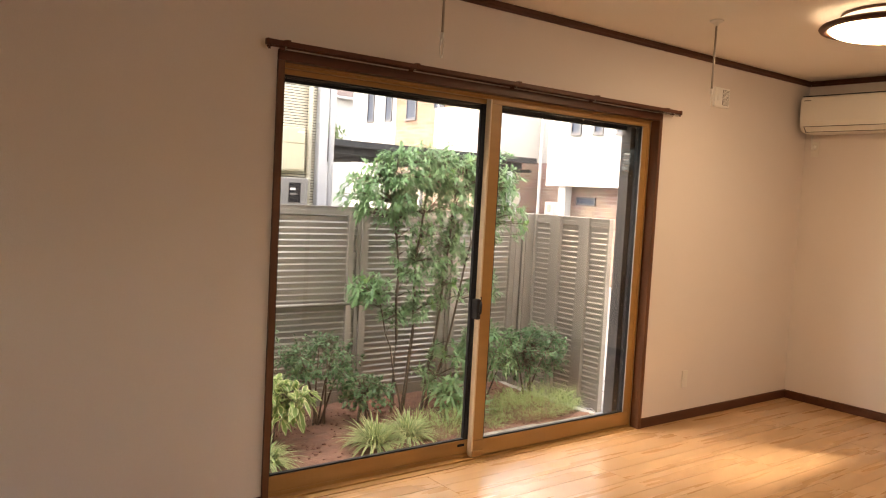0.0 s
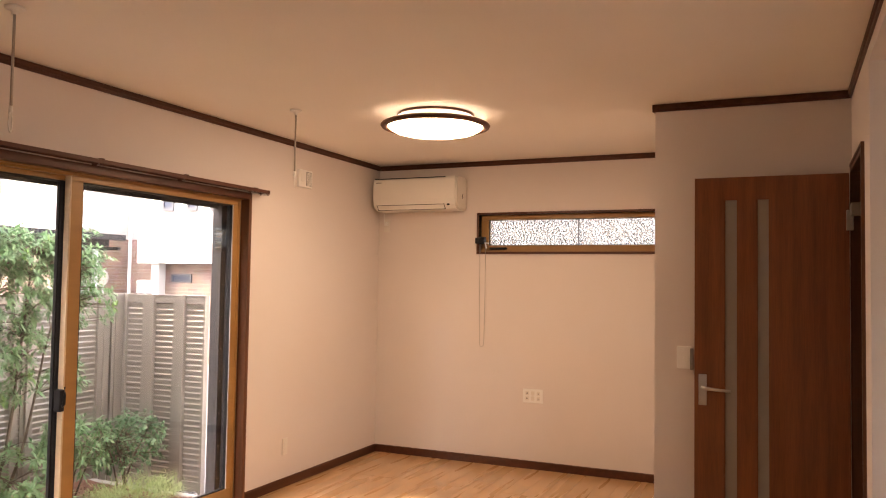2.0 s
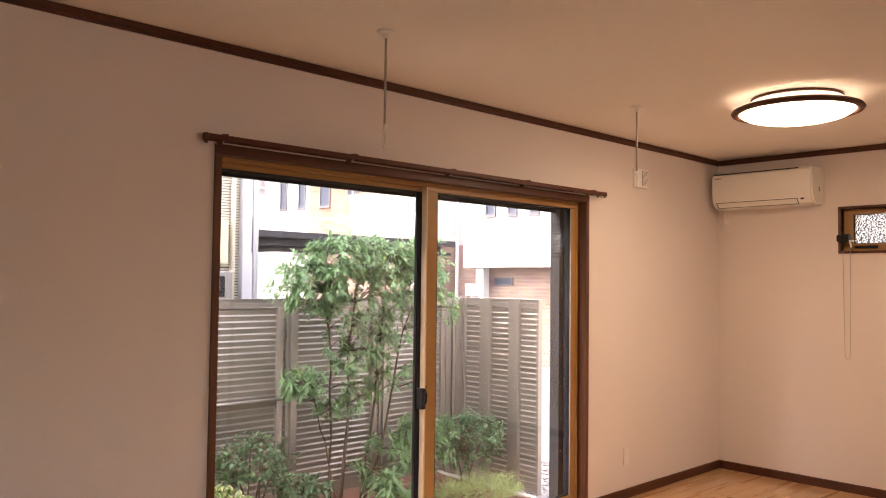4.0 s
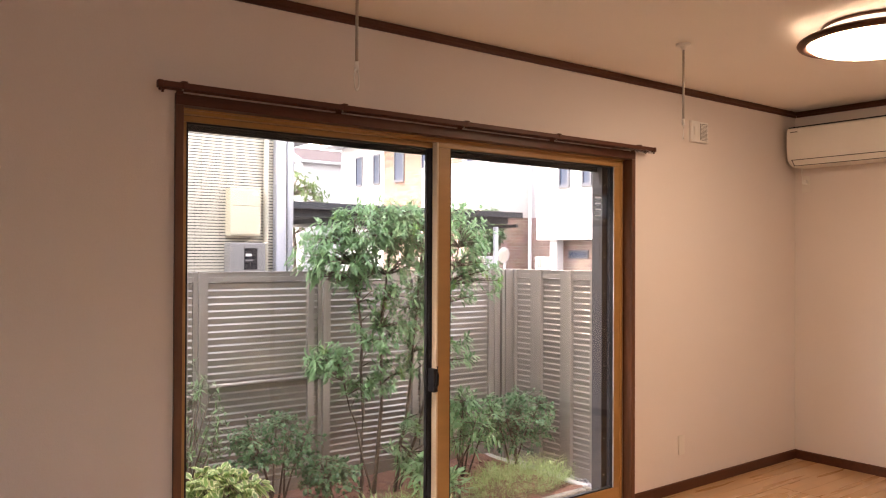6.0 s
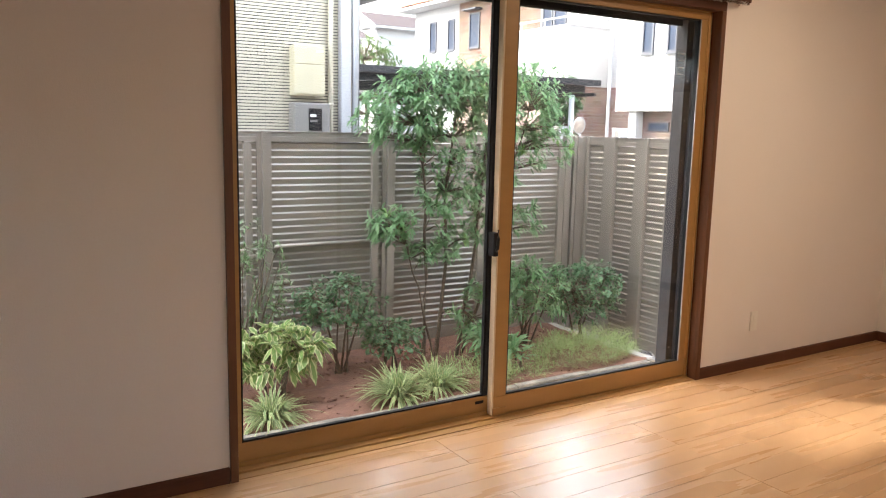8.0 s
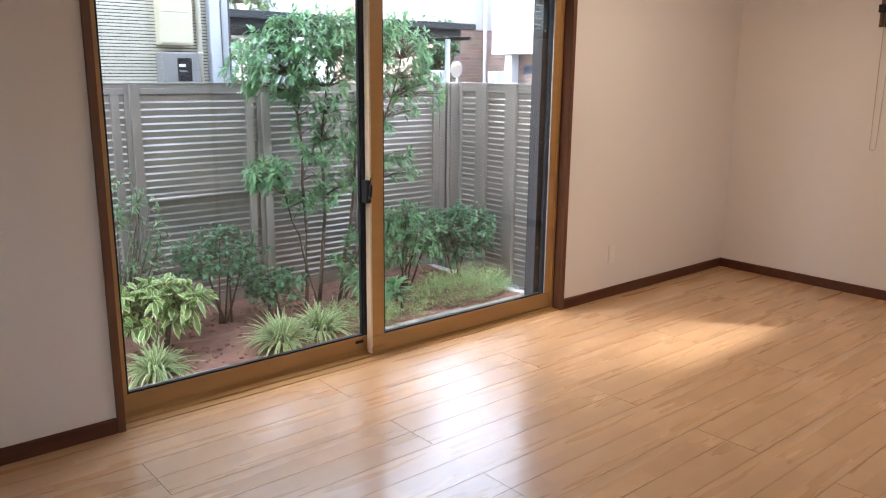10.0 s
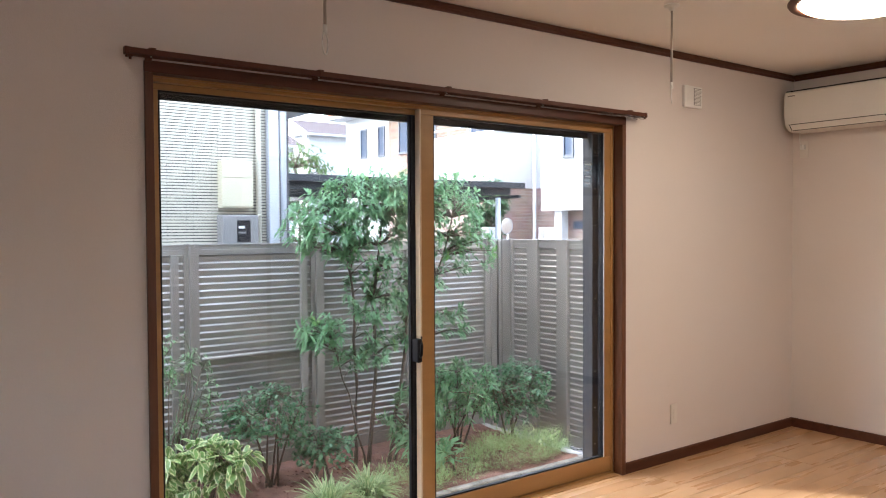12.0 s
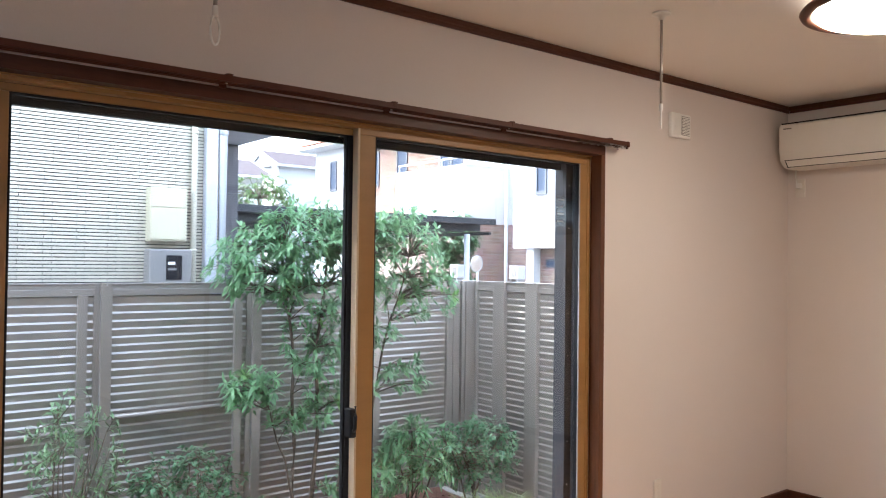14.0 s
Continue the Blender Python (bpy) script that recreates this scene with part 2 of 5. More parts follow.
BEIGE = material("beige_painted_steel", (0.50, 0.46, 0.33), 0.5, vary=0.06, scale=4, bump=0.03)
GREYBOX = material("grey_painted_steel", (0.22, 0.21, 0.20), 0.5, vary=0.08, scale=4, bump=0.03)
PIPEW = material("pale_pvc", (0.42, 0.43, 0.45), 0.45, vary=0.06, scale=4, bump=0.02)
PIPEC = material("cream_pvc", (0.55, 0.52, 0.42), 0.45, vary=0.06, scale=4, bump=0.02)
PLASTER = material("white_render", (0.43, 0.435, 0.44), 0.9, vary=0.06, scale=1.2, grain=60, bump=0.3)
SOFFIT = material("grey_soffit", (0.42, 0.43, 0.46), 0.8, vary=0.06, scale=2, bump=0.1)
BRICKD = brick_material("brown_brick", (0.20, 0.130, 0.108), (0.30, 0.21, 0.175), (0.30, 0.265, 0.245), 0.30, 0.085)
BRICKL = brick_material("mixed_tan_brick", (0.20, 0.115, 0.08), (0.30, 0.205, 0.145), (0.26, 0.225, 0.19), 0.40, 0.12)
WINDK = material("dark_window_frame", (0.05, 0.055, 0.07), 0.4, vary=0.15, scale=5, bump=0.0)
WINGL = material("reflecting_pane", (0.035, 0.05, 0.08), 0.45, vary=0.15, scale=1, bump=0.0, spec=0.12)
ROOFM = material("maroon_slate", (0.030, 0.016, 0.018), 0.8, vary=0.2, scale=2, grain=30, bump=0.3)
ROOFR = material("orange_roof_tile", (0.30, 0.105, 0.055), 0.7, vary=0.25, scale=3, grain=30, bump=0.3, per_island=0.4)
CARP = material("dark_carport_frame", (0.018, 0.02, 0.025), 0.5, 0.2, vary=0.2, scale=4, bump=0.02)
BARK = material("grey_brown_bark", (0.13, 0.10, 0.075), 0.9, vary=0.35, scale=20, grain=150, bump=0.8)
LEAF_A = leaf_material("narrow_tree_leaf", (0.11, 0.24, 0.115), (0.28, 0.46, 0.235))
LEAF_Y = leaf_material("young_tree_leaf", (0.12, 0.25, 0.07), (0.25, 0.42, 0.14))
LEAF_B = leaf_material("glossy_shrub_leaf", (0.07, 0.17, 0.085), (0.20, 0.35, 0.19), 0.3)
LEAF_C = leaf_material("variegated_leaf", (0.12, 0.24, 0.06), (0.26, 0.38, 0.13), 0.35, (0.62, 0.64, 0.36, 0.54))
LEAF_D = leaf_material("striped_blade", (0.15, 0.25, 0.10), (0.30, 0.42, 0.18), 0.4, (0.58, 0.62, 0.35, 0.52))
LEAF_E = leaf_material("grey_green_leaf", (0.12, 0.23, 0.10), (0.28, 0.42, 0.22), 0.5)
LEAF_G = leaf_material("dark_evergreen_leaf", (0.05, 0.11, 0.05), (0.11, 0.20, 0.09), 0.35)
LEAF_H = leaf_material("street_tree_leaf", (0.07, 0.12, 0.035), (0.12, 0.19, 0.07))
LEAF_F = leaf_material("feathery_leaf", (0.16, 0.26, 0.09), (0.38, 0.47, 0.22), 0.5)


# ---- building blocks ----
def box(bm, x0, x1, y0, y1, z0, z1, bevel=0.0):
    v = [bm.verts.new(p) for p in ((x0, y0, z0), (x1, y0, z0), (x1, y1, z0), (x0, y1, z0), (x0, y0, z1), (x1, y0, z1), (x1, y1, z1), (x0, y1, z1))]
    fs = [bm.faces.new([v[i] for i in q]) for q in ((3, 2, 1, 0), (4, 5, 6, 7), (0, 1, 5, 4), (1, 2, 6, 5), (2, 3, 7, 6), (3, 0, 4, 7))]
    if bevel:
        es = list({e for f in fs for e in f.edges})
        bmesh.ops.bevel(bm, geom=es, offset=bevel, segments=2, affect="EDGES", profile=0.5)
    return bm


def boxes(*rows, bevel=0.0):
    bm = bmesh.new()
    for r in rows:
        box(bm, *r, bevel=bevel)
    return bm


def extrude_x(bm, profile, x0, x1):
    """A bar along x with a closed (y, z) profile, given anticlockwise when seen from -x."""
    a = [bm.verts.new((x0, y, z)) for y, z in profile]
    b = [bm.verts.new((x1, y, z)) for y, z in profile]
    k = len(profile)
    for i in range(k):
        bm.faces.new((a[i], a[(i + 1) % k], b[(i + 1) % k], b[i]))
    bm.faces.new(a[::-1])
    bm.faces.new(b)
    bmesh.ops.recalc_face_normals(bm, faces=bm.faces[:])
    return bm


def extrude_y(bm, profile, y0, y1):
    """A bar along y with a closed (x, z) profile."""
    a = [bm.verts.new((x, y0, z)) for x, z in profile]
    b = [bm.verts.new((x, y1, z)) for x, z in profile]
    k = len(profile)
    for i in range(k):
        bm.faces.new((a[i], a[(i + 1) % k], b[(i + 1) % k], b[i]))
    bm.faces.new(a[::-1])
    bm.faces.new(b)
    bmesh.ops.recalc_face_normals(bm, faces=bm.faces[:])
    return bm


def tube(bm, points, radii, sides=8, caps=True):
    """A round bar through points, with a radius at each."""
    pts = [Vector(p) for p in points]
    if not isinstance(radii, (list, tuple)):
        radii = [radii] * len(pts)
    rings = []
    for i, p in enumerate(pts):
        d = (pts[min(i + 1, len(pts) - 1)] - pts[max(i - 1, 0)]).normalized()
        q = d.to_track_quat("Z", "Y")
        rings.append([bm.verts.new(p + q @ Vector((math.cos(2 * math.pi * j / sides), math.sin(2 * math.pi * j / sides), 0)) * radii[i]) for j in range(sides)])
    for a, b in zip(rings, rings[1:]):
        for j in range(sides):
            f = bm.faces.new((a[j], a[(j + 1) % sides], b[(j + 1) % sides], b[j]))
            f.smooth = True
    if caps:
        bm.faces.new(rings[0][::-1])
        bm.faces.new(rings[-1])
    return bm


def lathe(bm, profile, cx, cy, segments=48):
    """A turned shape round the upright through (cx, cy); profile of (radius, z)."""
    rings = []
    for r, z in profile:
        if r < 1e-5:
            rings.append([bm.verts.new((cx, cy, z))])
        else:
            rings.append([bm.verts.new((cx + r * math.cos(2 * math.pi * j / segments), cy + r * math.sin(2 * math.pi * j / segments), z)) for j in range(segments)])
    for a, b in zip(rings, rings[1:]):
        for j in range(segments):
            k = (j + 1) % segments
            if len(a) == 1 and len(b) == 1:
                continue
            if len(a) == 1:
                f = bm.faces.new((a[0], b[k], b[j]))
            elif len(b) == 1:
                f = bm.faces.new((a[j], a[k], b[0]))
            else:
                f = bm.faces.new((a[j], a[k], b[k], b[j]))
            f.smooth = True
    bmesh.ops.recalc_face_normals(bm, faces=bm.faces[:])
    return bm


def origin_of(ob):
    p = Vector((0, 0, 0))
    while ob is not None:
        p += ob.location
        ob = ob.parent
    return p


def mesh_of(name, bm, mat):
    me = bpy.data.meshes.new(name)
    bm.to_mesh(me)
    bm.free()
    me.materials.append(mat)
    return me


def part(name, bm, mat, parent, label=""):
    """Links a bmesh, given in world places, as one mesh object under a thing or a part."""
    o = origin_of(parent)
    bmesh.ops.translate(bm, verts=bm.verts[:], vec=-o)
    ob = new(name, mesh_of(name, bm, mat))
    ob.parent = parent
    return tagged(ob, label)


def solo(name, bm, mat, base, label, category, group="", kind=""):
    """A thing of one mesh, its origin at base."""
    bmesh.ops.translate(bm, verts=bm.verts[:], vec=-Vector(base))
    ob = new(name, mesh_of(name, bm, mat))
    ob.location = base
    return tagged(ob, label, category, group, kind)


def thing(name, base, label, category, group="", kind=""):
    ob = new(name)
    ob.empty_display_size = 0.1
    ob.location = base
    return tagged(ob, label, category, group, kind)


# ---- the room ----
H = 2.44
WX0, WX1, WZ = -4.352, -1.792, 1.985   # rough opening of the sliding window
NY0, NY1, NZ0, NZ1 = -2.545, -0.930, 1.700, 2.000   # opening of the high narrow window
BX = -8.4                              # wall behind the walk
KY = -6.2                              # far side of the kitchen

wall = boxes((BX - 0.15, WX0, 0, 0.16, -0.30, H), (WX1, 0.15, 0, 0.16, -0.30, H), (WX0, WX1, 0, 0.16, WZ, H), (WX0, WX1, 0.002, 0.16, -0.30, -0.004))
solo("wall_north", wall, WALL, (0, 0, 0), "white embossed wallpaper wall round the sliding window", "wall", kind="structure")
wall = boxes((0, 0.15, NY1, 0, -0.3, H), (0, 0.15, -2.72, NY0, -0.3, H), (0, 0.15, NY0, NY1, -0.3, NZ0), (0, 0.15, NY0, NY1, NZ1, H))
solo("wall_east", wall, WALL, (0, 0, 0), "white embossed wallpaper wall with a high narrow window", "wall", kind="structure")
wall = boxes((-1.56, 0.15, -2.72, -2.57, 0, H))
solo("wall_alcove", wall, WALL, (0, 0, 0), "white wallpaper wall of the alcove", "wall", kind="structure")
wall = boxes((-1.56, -1.41, -3.68, -2.72, 0, H))
solo("wall_door_side", wall, WALL, (0, 0, 0), "white wallpaper wall behind the open door", "wall", kind="structure")
wall = boxes((-2.49, -2.245, -3.66, -3.53, 0, H), (-2.245, -1.60, -3.66, -3.53, 2.045, H), (-1.60, -1.56, -3.66, -3.53, 0, H), (-2.49, -2.36, KY, -3.66, 0, H))
solo("wall_south", wall, WALL, (0, 0, 0), "white wallpaper wall with a doorway and an outer corner", "wall", kind="structure")
wall = boxes((BX, -2.49, -3.66, -3.53, 2.34, H))
solo("wall_header", wall, WALL, (0, 0, 0), "white wallpaper header over the kitchen opening", "wall", kind="structure")
wall = boxes((BX - 0.15, BX, KY, 0, 0, H))
solo("wall_west", wall, WALL, (0, 0, 0), "plain white wallpaper wall", "wall", kind="structure")
wall = boxes((BX - 0.15, -5.7, KY - 0.15, KY, 0, H), (-3.9, -1.0, KY - 0.15, KY, 0, H), (-5.7, -3.9, KY - 0.15, KY, 0, 1.0), (-5.7, -3.9, KY - 0.15, KY, 2.0, H))
solo("wall_kitchen", wall, WALL, (0, 0, 0), "plain white wallpaper wall of the kitchen", "wall", kind="structure")
wall = boxes((-1.15, -1.0, KY, -3.68, 0, H))
solo("wall_hall", wall, WALL, (0, 0, 0), "plain white wallpaper wall of the hall", "wall", kind="structure")
solo("ceiling", boxes((BX - 0.15, 0.15, -3.66, 0.16, H + 0.002, H + 0.15)), CEIL, (0, 0, 0), "white embossed paper ceiling", "ceiling", kind="structure")
solo("ceiling_kitchen", boxes((BX - 0.15, -1.0, KY - 0.15, -3.662, 2.34, H + 0.15)), CEIL, (0, 0, 0), "lower white paper ceiling of the kitchen", "ceiling", kind="structure")

# unseen window, its place chosen so that fill light reaches the north wall
kw = thing("window_3", (-4.8, KY, 1.0), "unseen kitchen window in an amber frame, added for the fill light", "window", kind="structure")
part("window_frame", boxes((-5.7, -3.9, KY - 0.11, KY - 0.04, 1.0, 1.05), (-5.7, -3.9, KY - 0.11, KY - 0.04, 1.95, 2.0), (-5.7, -5.65, KY - 0.11, KY - 0.04, 1.05, 1.95), (-3.95, -3.9, KY - 0.11, KY - 0.04, 1.05, 1.95), (-4.83, -4.77, KY - 0.11, KY - 0.04, 1.05, 1.95)), GOLD, kw)
for a, b in ((-5.65, -4.83), (-4.77, -3.95)):
    part("pane", boxes((a, b, KY - 0.077, KY - 0.073, 1.05, 1.95)), GLASS, kw).visible_shadow = False

# baseboards, with a rounded upper edge
def skirting(name, along, c, a, b, side):
    """along 'x': runs from a to b on the plane y = c; 'y': on x = c. side: which way it stands out."""
    d = 0.011 * side
    prof = [(c, 0.0), (c + d, 0.0), (c + d, 0.057), (c + d * 0.7, 0.0605), (c + d * 0.3, 0.062), (c, 0.062)]
    bm = bmesh.new()
    if along == "x":
        extrude_x(bm, prof, a, b)
    else:
        extrude_y(bm, prof, a, b)
    solo(name, bm, TRIM, (0, 0, 0), "dark brown wooden baseboard", "baseboard", kind="structure")


skirting("baseboard", "x", 0.0, -1.764, -0.0115, -1)
skirting("baseboard", "x", 0.0, BX, -4.381, -1)
skirting("baseboard", "y", 0.0, -2.57, -0.0, -1)
skirting("baseboard", "x", -2.57, -1.56, -0.012, 1)
skirting("baseboard", "y", -1.56, -3.53, -2.572, -1)
skirting("baseboard", "x", -3.53, -2.49, -2.27, 1)
skirting("baseboard", "y", -2.49, KY, -3.532, -1)
skirting("baseboard", "y", BX, KY, -0.012, 1)


def crown(along, c, a, b, side):
    d = 0.016 * side
    prof = [(c, H - 0.040), (c + d * 0.55, H - 0.040), (c + d * 0.6, H - 0.026), (c + d, H - 0.022), (c + d, H), (c, H)]
    bm = bmesh.new()
    if along == "x":
        extrude_x(bm, prof, a, b)
    else:
        extrude_y(bm, prof, a, b)
    solo("trim", bm, TRIM, (0, 0, 0), "dark brown ceiling moulding", "trim", kind="structure")


crown("x", 0.0, BX, 0.0, -1)
crown("y", 0.0, -2.57, -0.0165, -1)
crown("x", -2.57, -1.56, -0.0165, 1)
crown("y", -1.56, -3.53, -2.555, -1)
crown("x", -3.53, BX, -1.577, 1)
crown("y", BX, -3.513, -0.0165, 1)

# ---- sliding window ----
def build_sliding_window():
    w = thing("window_1", ((WX0 + WX1) / 2, 0, 0), "amber wood-look sliding window onto the garden", "window", kind="structure")
    # dark wooden casing lining the opening
    part("casing_side", boxes((WX0 - 0.026, WX0 + 0.004, -0.014, 0.052, 0.0, WZ - 0.0155), bevel=0.0015), TRIM_V, w, "dark brown wooden casing")
    part("casing_side", boxes((WX1 - 0.004, WX1 + 0.026, -0.014, 0.052, 0.0, WZ - 0.0155), bevel=0.0015), TRIM_V, w, "dark brown wooden casing")
    part("casing_head", boxes((WX0 - 0.026, WX1 + 0.026, -0.014, 0.052, WZ - 0.015, WZ + 0.027), bevel=0.0015), TRIM, w, "dark brown wooden casing")
    # resin frame
    f0, f1 = WX0 + 0.005, WX1 - 0.005
    for a, b in ((f0, f0 + 0.012), (f1 - 0.022, f1)):
        part("frame_side", boxes((a, b, 0.0525, 0.090, 0, WZ), bevel=0.002), GOLD, w)
        part("outer_frame_side", boxes((a, b, 0.0905, 0.15, 0, WZ), bevel=0.002), DARKALU, w, "dark aluminium outer frame")
    part("frame_head", boxes((f0, f1, 0.0525, 0.090, WZ - 0.034, WZ - 0.001), (f0, f1, 0.040, 0.0525, WZ - 0.021, WZ - 0.0155), bevel=0.0015), GOLD, w)
    part("outer_frame_head", boxes((f0, f1, 0.0905, 0.15, WZ - 0.034, WZ - 0.001), bevel=0.0015), DARKALU, w, "dark aluminium outer frame")
    part("threshold", boxes((f0, f1, 0.0, 0.044, -0.003, 0.004), bevel=0.001), GOLD, w)
    part("frame_sill", boxes((f0, f1, 0.046, 0.15, -0.003, 0.012), (f0, f1, 0.085, 0.089, 0.012, 0.030), (f0, f1, 0.125, 0.129, 0.012, 0.026)), GOLD, w)
    # the two sashes
    def sash(name, x0, x1, y0, y1, stile_l, stile_r, meeting):
        s = part(name, boxes((x0, x1, y0, y1, 0.016, 0.104), bevel=0.003), GOLD, w)
        part("top_rail", boxes((x0, x1, y0, y1, 1.928, 1.966), bevel=0.003), GOLD, s)
        part("stile", boxes((x0, x0 + stile_l, y0, y1, 0.1045, 1.9275), bevel=0.003), DARKALU if meeting == "none" else GOLD, s)
        part("stile", boxes((x1 - stile_r, x1, y0, y1, 0.1045, 1.9275), bevel=0.003), DARKALU if meeting == "right" else GOLD, s)
        ym = (y0 + y1) / 2
        a, b = x0 + stile_l, x1 - stile_r
        g = boxes((a, b, ym - 0.010, ym + 0.010, 0.1045, 0.112), (a, b, ym - 0.010, ym + 0.010, 1.920, 1.9275), (a, a + 0.007, ym - 0.010, ym + 0.010, 0.112, 1.920), (b - 0.007, b, ym - 0.010, ym + 0.010, 0.112, 1.920))
        part("gasket", g, BLACK, s, "black rubber glazing gasket")
        p = part("pane", boxes((a + 0.004, b - 0.004, ym - 0.002, ym + 0.002, 0.108, 1.924)), GLASS, s, "clear glass pane")
        p.visible_shadow = False
        return s

    outer = sash("sash", f0 + 0.007, -3.072, 0.094, 0.122, 0.040, 0.074, "right")
    inner = sash("sash", -3.118, f1 - 0.010, 0.056, 0.086, 0.072, 0.060, "left")
    part("glazing_bead", boxes((-1.8725, -1.8685, 0.0545, 0.0600, 0.106, 1.926)), PIPEW, inner, "thin pale glazing bead")
    part("stile_edge", boxes((-3.1285, -3.1185, 0.053, 0.091, 0.018, 1.962), bevel=0.002), PALE, inner, "pale inner edge of the stile")
    part("corner_block", boxes((-3.124, -3.048, 0.047, 0.0555, 0.016, 0.052), bevel=0.003), GOLD, inner)
    part("stopper", boxes((-3.196, -3.150, 0.088, 0.0935, 0.072, 0.086), bevel=0.002), BLACK, outer, "small black rubber stopper")
    # crescent lock on the meeting stile
    lock = part("crescent_lock", boxes((-3.150, -3.122, 0.046, 0.092, 0.775, 0.885), bevel=0.006), BLACK, inner, "black crescent window lock")
    bm = bmesh.new()
    tube(bm, [(-3.138, 0.046, 0.80), (-3.140, 0.030, 0.815), (-3.142, 0.024, 0.86), (-3.142, 0.026, 0.90)], [0.006, 0.0075, 0.0075, 0.005])
    part("lever", bm, BLACK, lock)
    # storm-shutter guides and box beyond the glass
    for x0, x1 in ((WX0 - 0.02, WX0 + 0.052), (WX1 - 0.060, WX1 + 0.02)):
        g = part("shutter_guide", boxes((x0, x1, 0.160, 0.178, -0.02, 2.0), (x0, x0 + 0.010, 0.178, 0.235, -0.02, 2.0), (x1 - 0.010, x1, 0.178, 0.235, -0.02, 2.0), (x0 + 0.03, x0 + 0.042, 0.178, 0.235, -0.02, 2.0), bevel=0.0015), GREYALU, w, "grey aluminium shutter guide")
        for k in range(9):
            bm = bmesh.new()
            bmesh.ops.create_icosphere(bm, subdivisions=1, radius=0.004, matrix=Matrix.Translation((x0 + 0.02, 0.158, 0.15 + k * 0.21)))
            part("rivet", bm, CHROME, g)
    part("shutter_box", boxes((WX0 - 0.04, WX1 + 0.04, 0.161, 0.30, 2.062, 2.30), bevel=0.006), DARKALU, w, "dark aluminium shutter box")
    part("shutter_slat", boxes((WX0 + 0.05, WX1 - 0.06, 0.196, 0.212, 1.908, 2.063), bevel=0.004), DARKALU, w, "dark lower edge of the rolled shutter")
    part("outer_sill", extrude_x(bmesh.new(), [(0.150, -0.002), (0.150, -0.05), (0.255, -0.075), (0.255, -0.058), (0.16, -0.012)], WX0 - 0.03, WX1 + 0.03), GREYALU, w, "grey aluminium outer sill")
    # clear maker's film on the pane
    st = part("sticker", boxes((-2.025, -1.955, 0.0660, 0.0668, 1.62, 1.77)), CLEAR, w, "clear sticker with pale print")
    for k in range(4):
        part("print_bar", boxes((-2.015, -1.975 + 0.008 * (k % 2), 0.0652, 0.0657, 1.642 + k * 0.034, 1.648 + k * 0.034)), PIPEW, st)


build_sliding_window()


# ---- narrow high window ----
def build_narrow_window():
    w = thing("window_2", (0, (NY0 + NY1) / 2, NZ0), "narrow high window with patterned glass and brown casing", "window", kind="structure")
    y0, y1, z0, z1 = NY0, NY1, NZ0, NZ1
    t = 0.018
    part("casing_head", boxes((-0.012, 0.06, y0 - t, y1 + t, z1, z1 + t), bevel=0.0015), TRIM, w)
    part("casing_sill", boxes((-0.014, 0.06, y0 - t, y1 + t, z0 - t, z0), bevel=0.0015), TRIM, w)
    part("casing_side", boxes((-0.012, 0.06, y1, y1 + t, z0 + 0.0005, z1 - 0.0005), bevel=0.0015), TRIM_V, w)
    part("casing_side", boxes((-0.012, 0.06, y0 - t, y0, z0 + 0.0005, z1 - 0.0005), bevel=0.0015), TRIM_V, w)
    part("frame_head", boxes((0.052, 0.13, y0, y1, z1 - 0.036, z1), (0.05, 0.13, y0, y1, z1 - 0.012, z1), bevel=0.001), GOLD, w)
    part("frame_sill", boxes((0.052, 0.13, y0, y1, z0, z0 + 0.052), (0.04, 0.052, y0, y1, z0, z0 + 0.018), bevel=0.001), GOLD, w)
    part("frame_side", boxes((0.052, 0.13, y1 - 0.062, y1, z0 + 0.053, z1 - 0.037), bevel=0.001), GOLD, w)
    part("frame_side", boxes((0.052, 0.13, y0, y0 + 0.062, z0 + 0.053, z1 - 0.037), bevel=0.001), GOLD, w)
    ga, gb = y0 + 0.062, y1 - 0.062
    part("gasket", boxes((0.068, 0.08, gb - 0.006, gb, z0 + 0.053, z1 - 0.037), (0.068, 0.08, ga, gb, z0 + 0.053, z0 + 0.057), (0.068, 0.08, ga, gb, z1 - 0.041, z1 - 0.037)), BLACK, w)
    m = (ga + gb) / 2
    for q0, q1 in ((ga, m - 0.003), (m + 0.003, gb)):
        p = part("pane", boxes((0.074, 0.078, q0, q1, z0 + 0.055, z1 - 0.039)), FROST, w, "cast patterned glass pane")
        p.visible_shadow = False
    part("muntin", boxes((0.070, 0.082, m - 0.004, m + 0.004, z0 + 0.055, z1 - 0.039)), GREYALU, w)
    # chain winder
    op = part("winder", boxes((-0.065, 0.0505, -0.952, -0.918, 1.765, 1.812), bevel=0.006), BLACK, w, "black chain winder for the window")
    bm = bmesh.new()
    tube(bm, [(-0.045, -0.952, 1.79), (-0.045, -1.000, 1.79)], 0.028, 16)
    part("wheel", bm, BLACK, op)
    part("latch_bar", boxes((0.022, 0.04, -1.16, -1.01, 1.719, 1.737), bevel=0.004), BLACK, op)
    bm = bmesh.new()
    tube(bm, [(-0.055, -0.985, 1.772), (-0.06, -1.035, 1.766)], 0.005)
    tube(bm, [(-0.058, -1.005, 1.769), (-0.062, -1.018, 1.722)], 0.006)
    part("handle", bm, WHITEP, op, "white plastic handle")
    bm = bmesh.new()
    pts = [(-0.045, -0.955, 1.77), (-0.042, -0.957, 1.40), (-0.040, -0.962, 1.0)]
    for k in range(7):
        u = math.pi * k / 6
        pts.append((-0.040, -0.9785 + 0.0165 * math.cos(u), 0.952 - 0.016 * math.sin(u)))
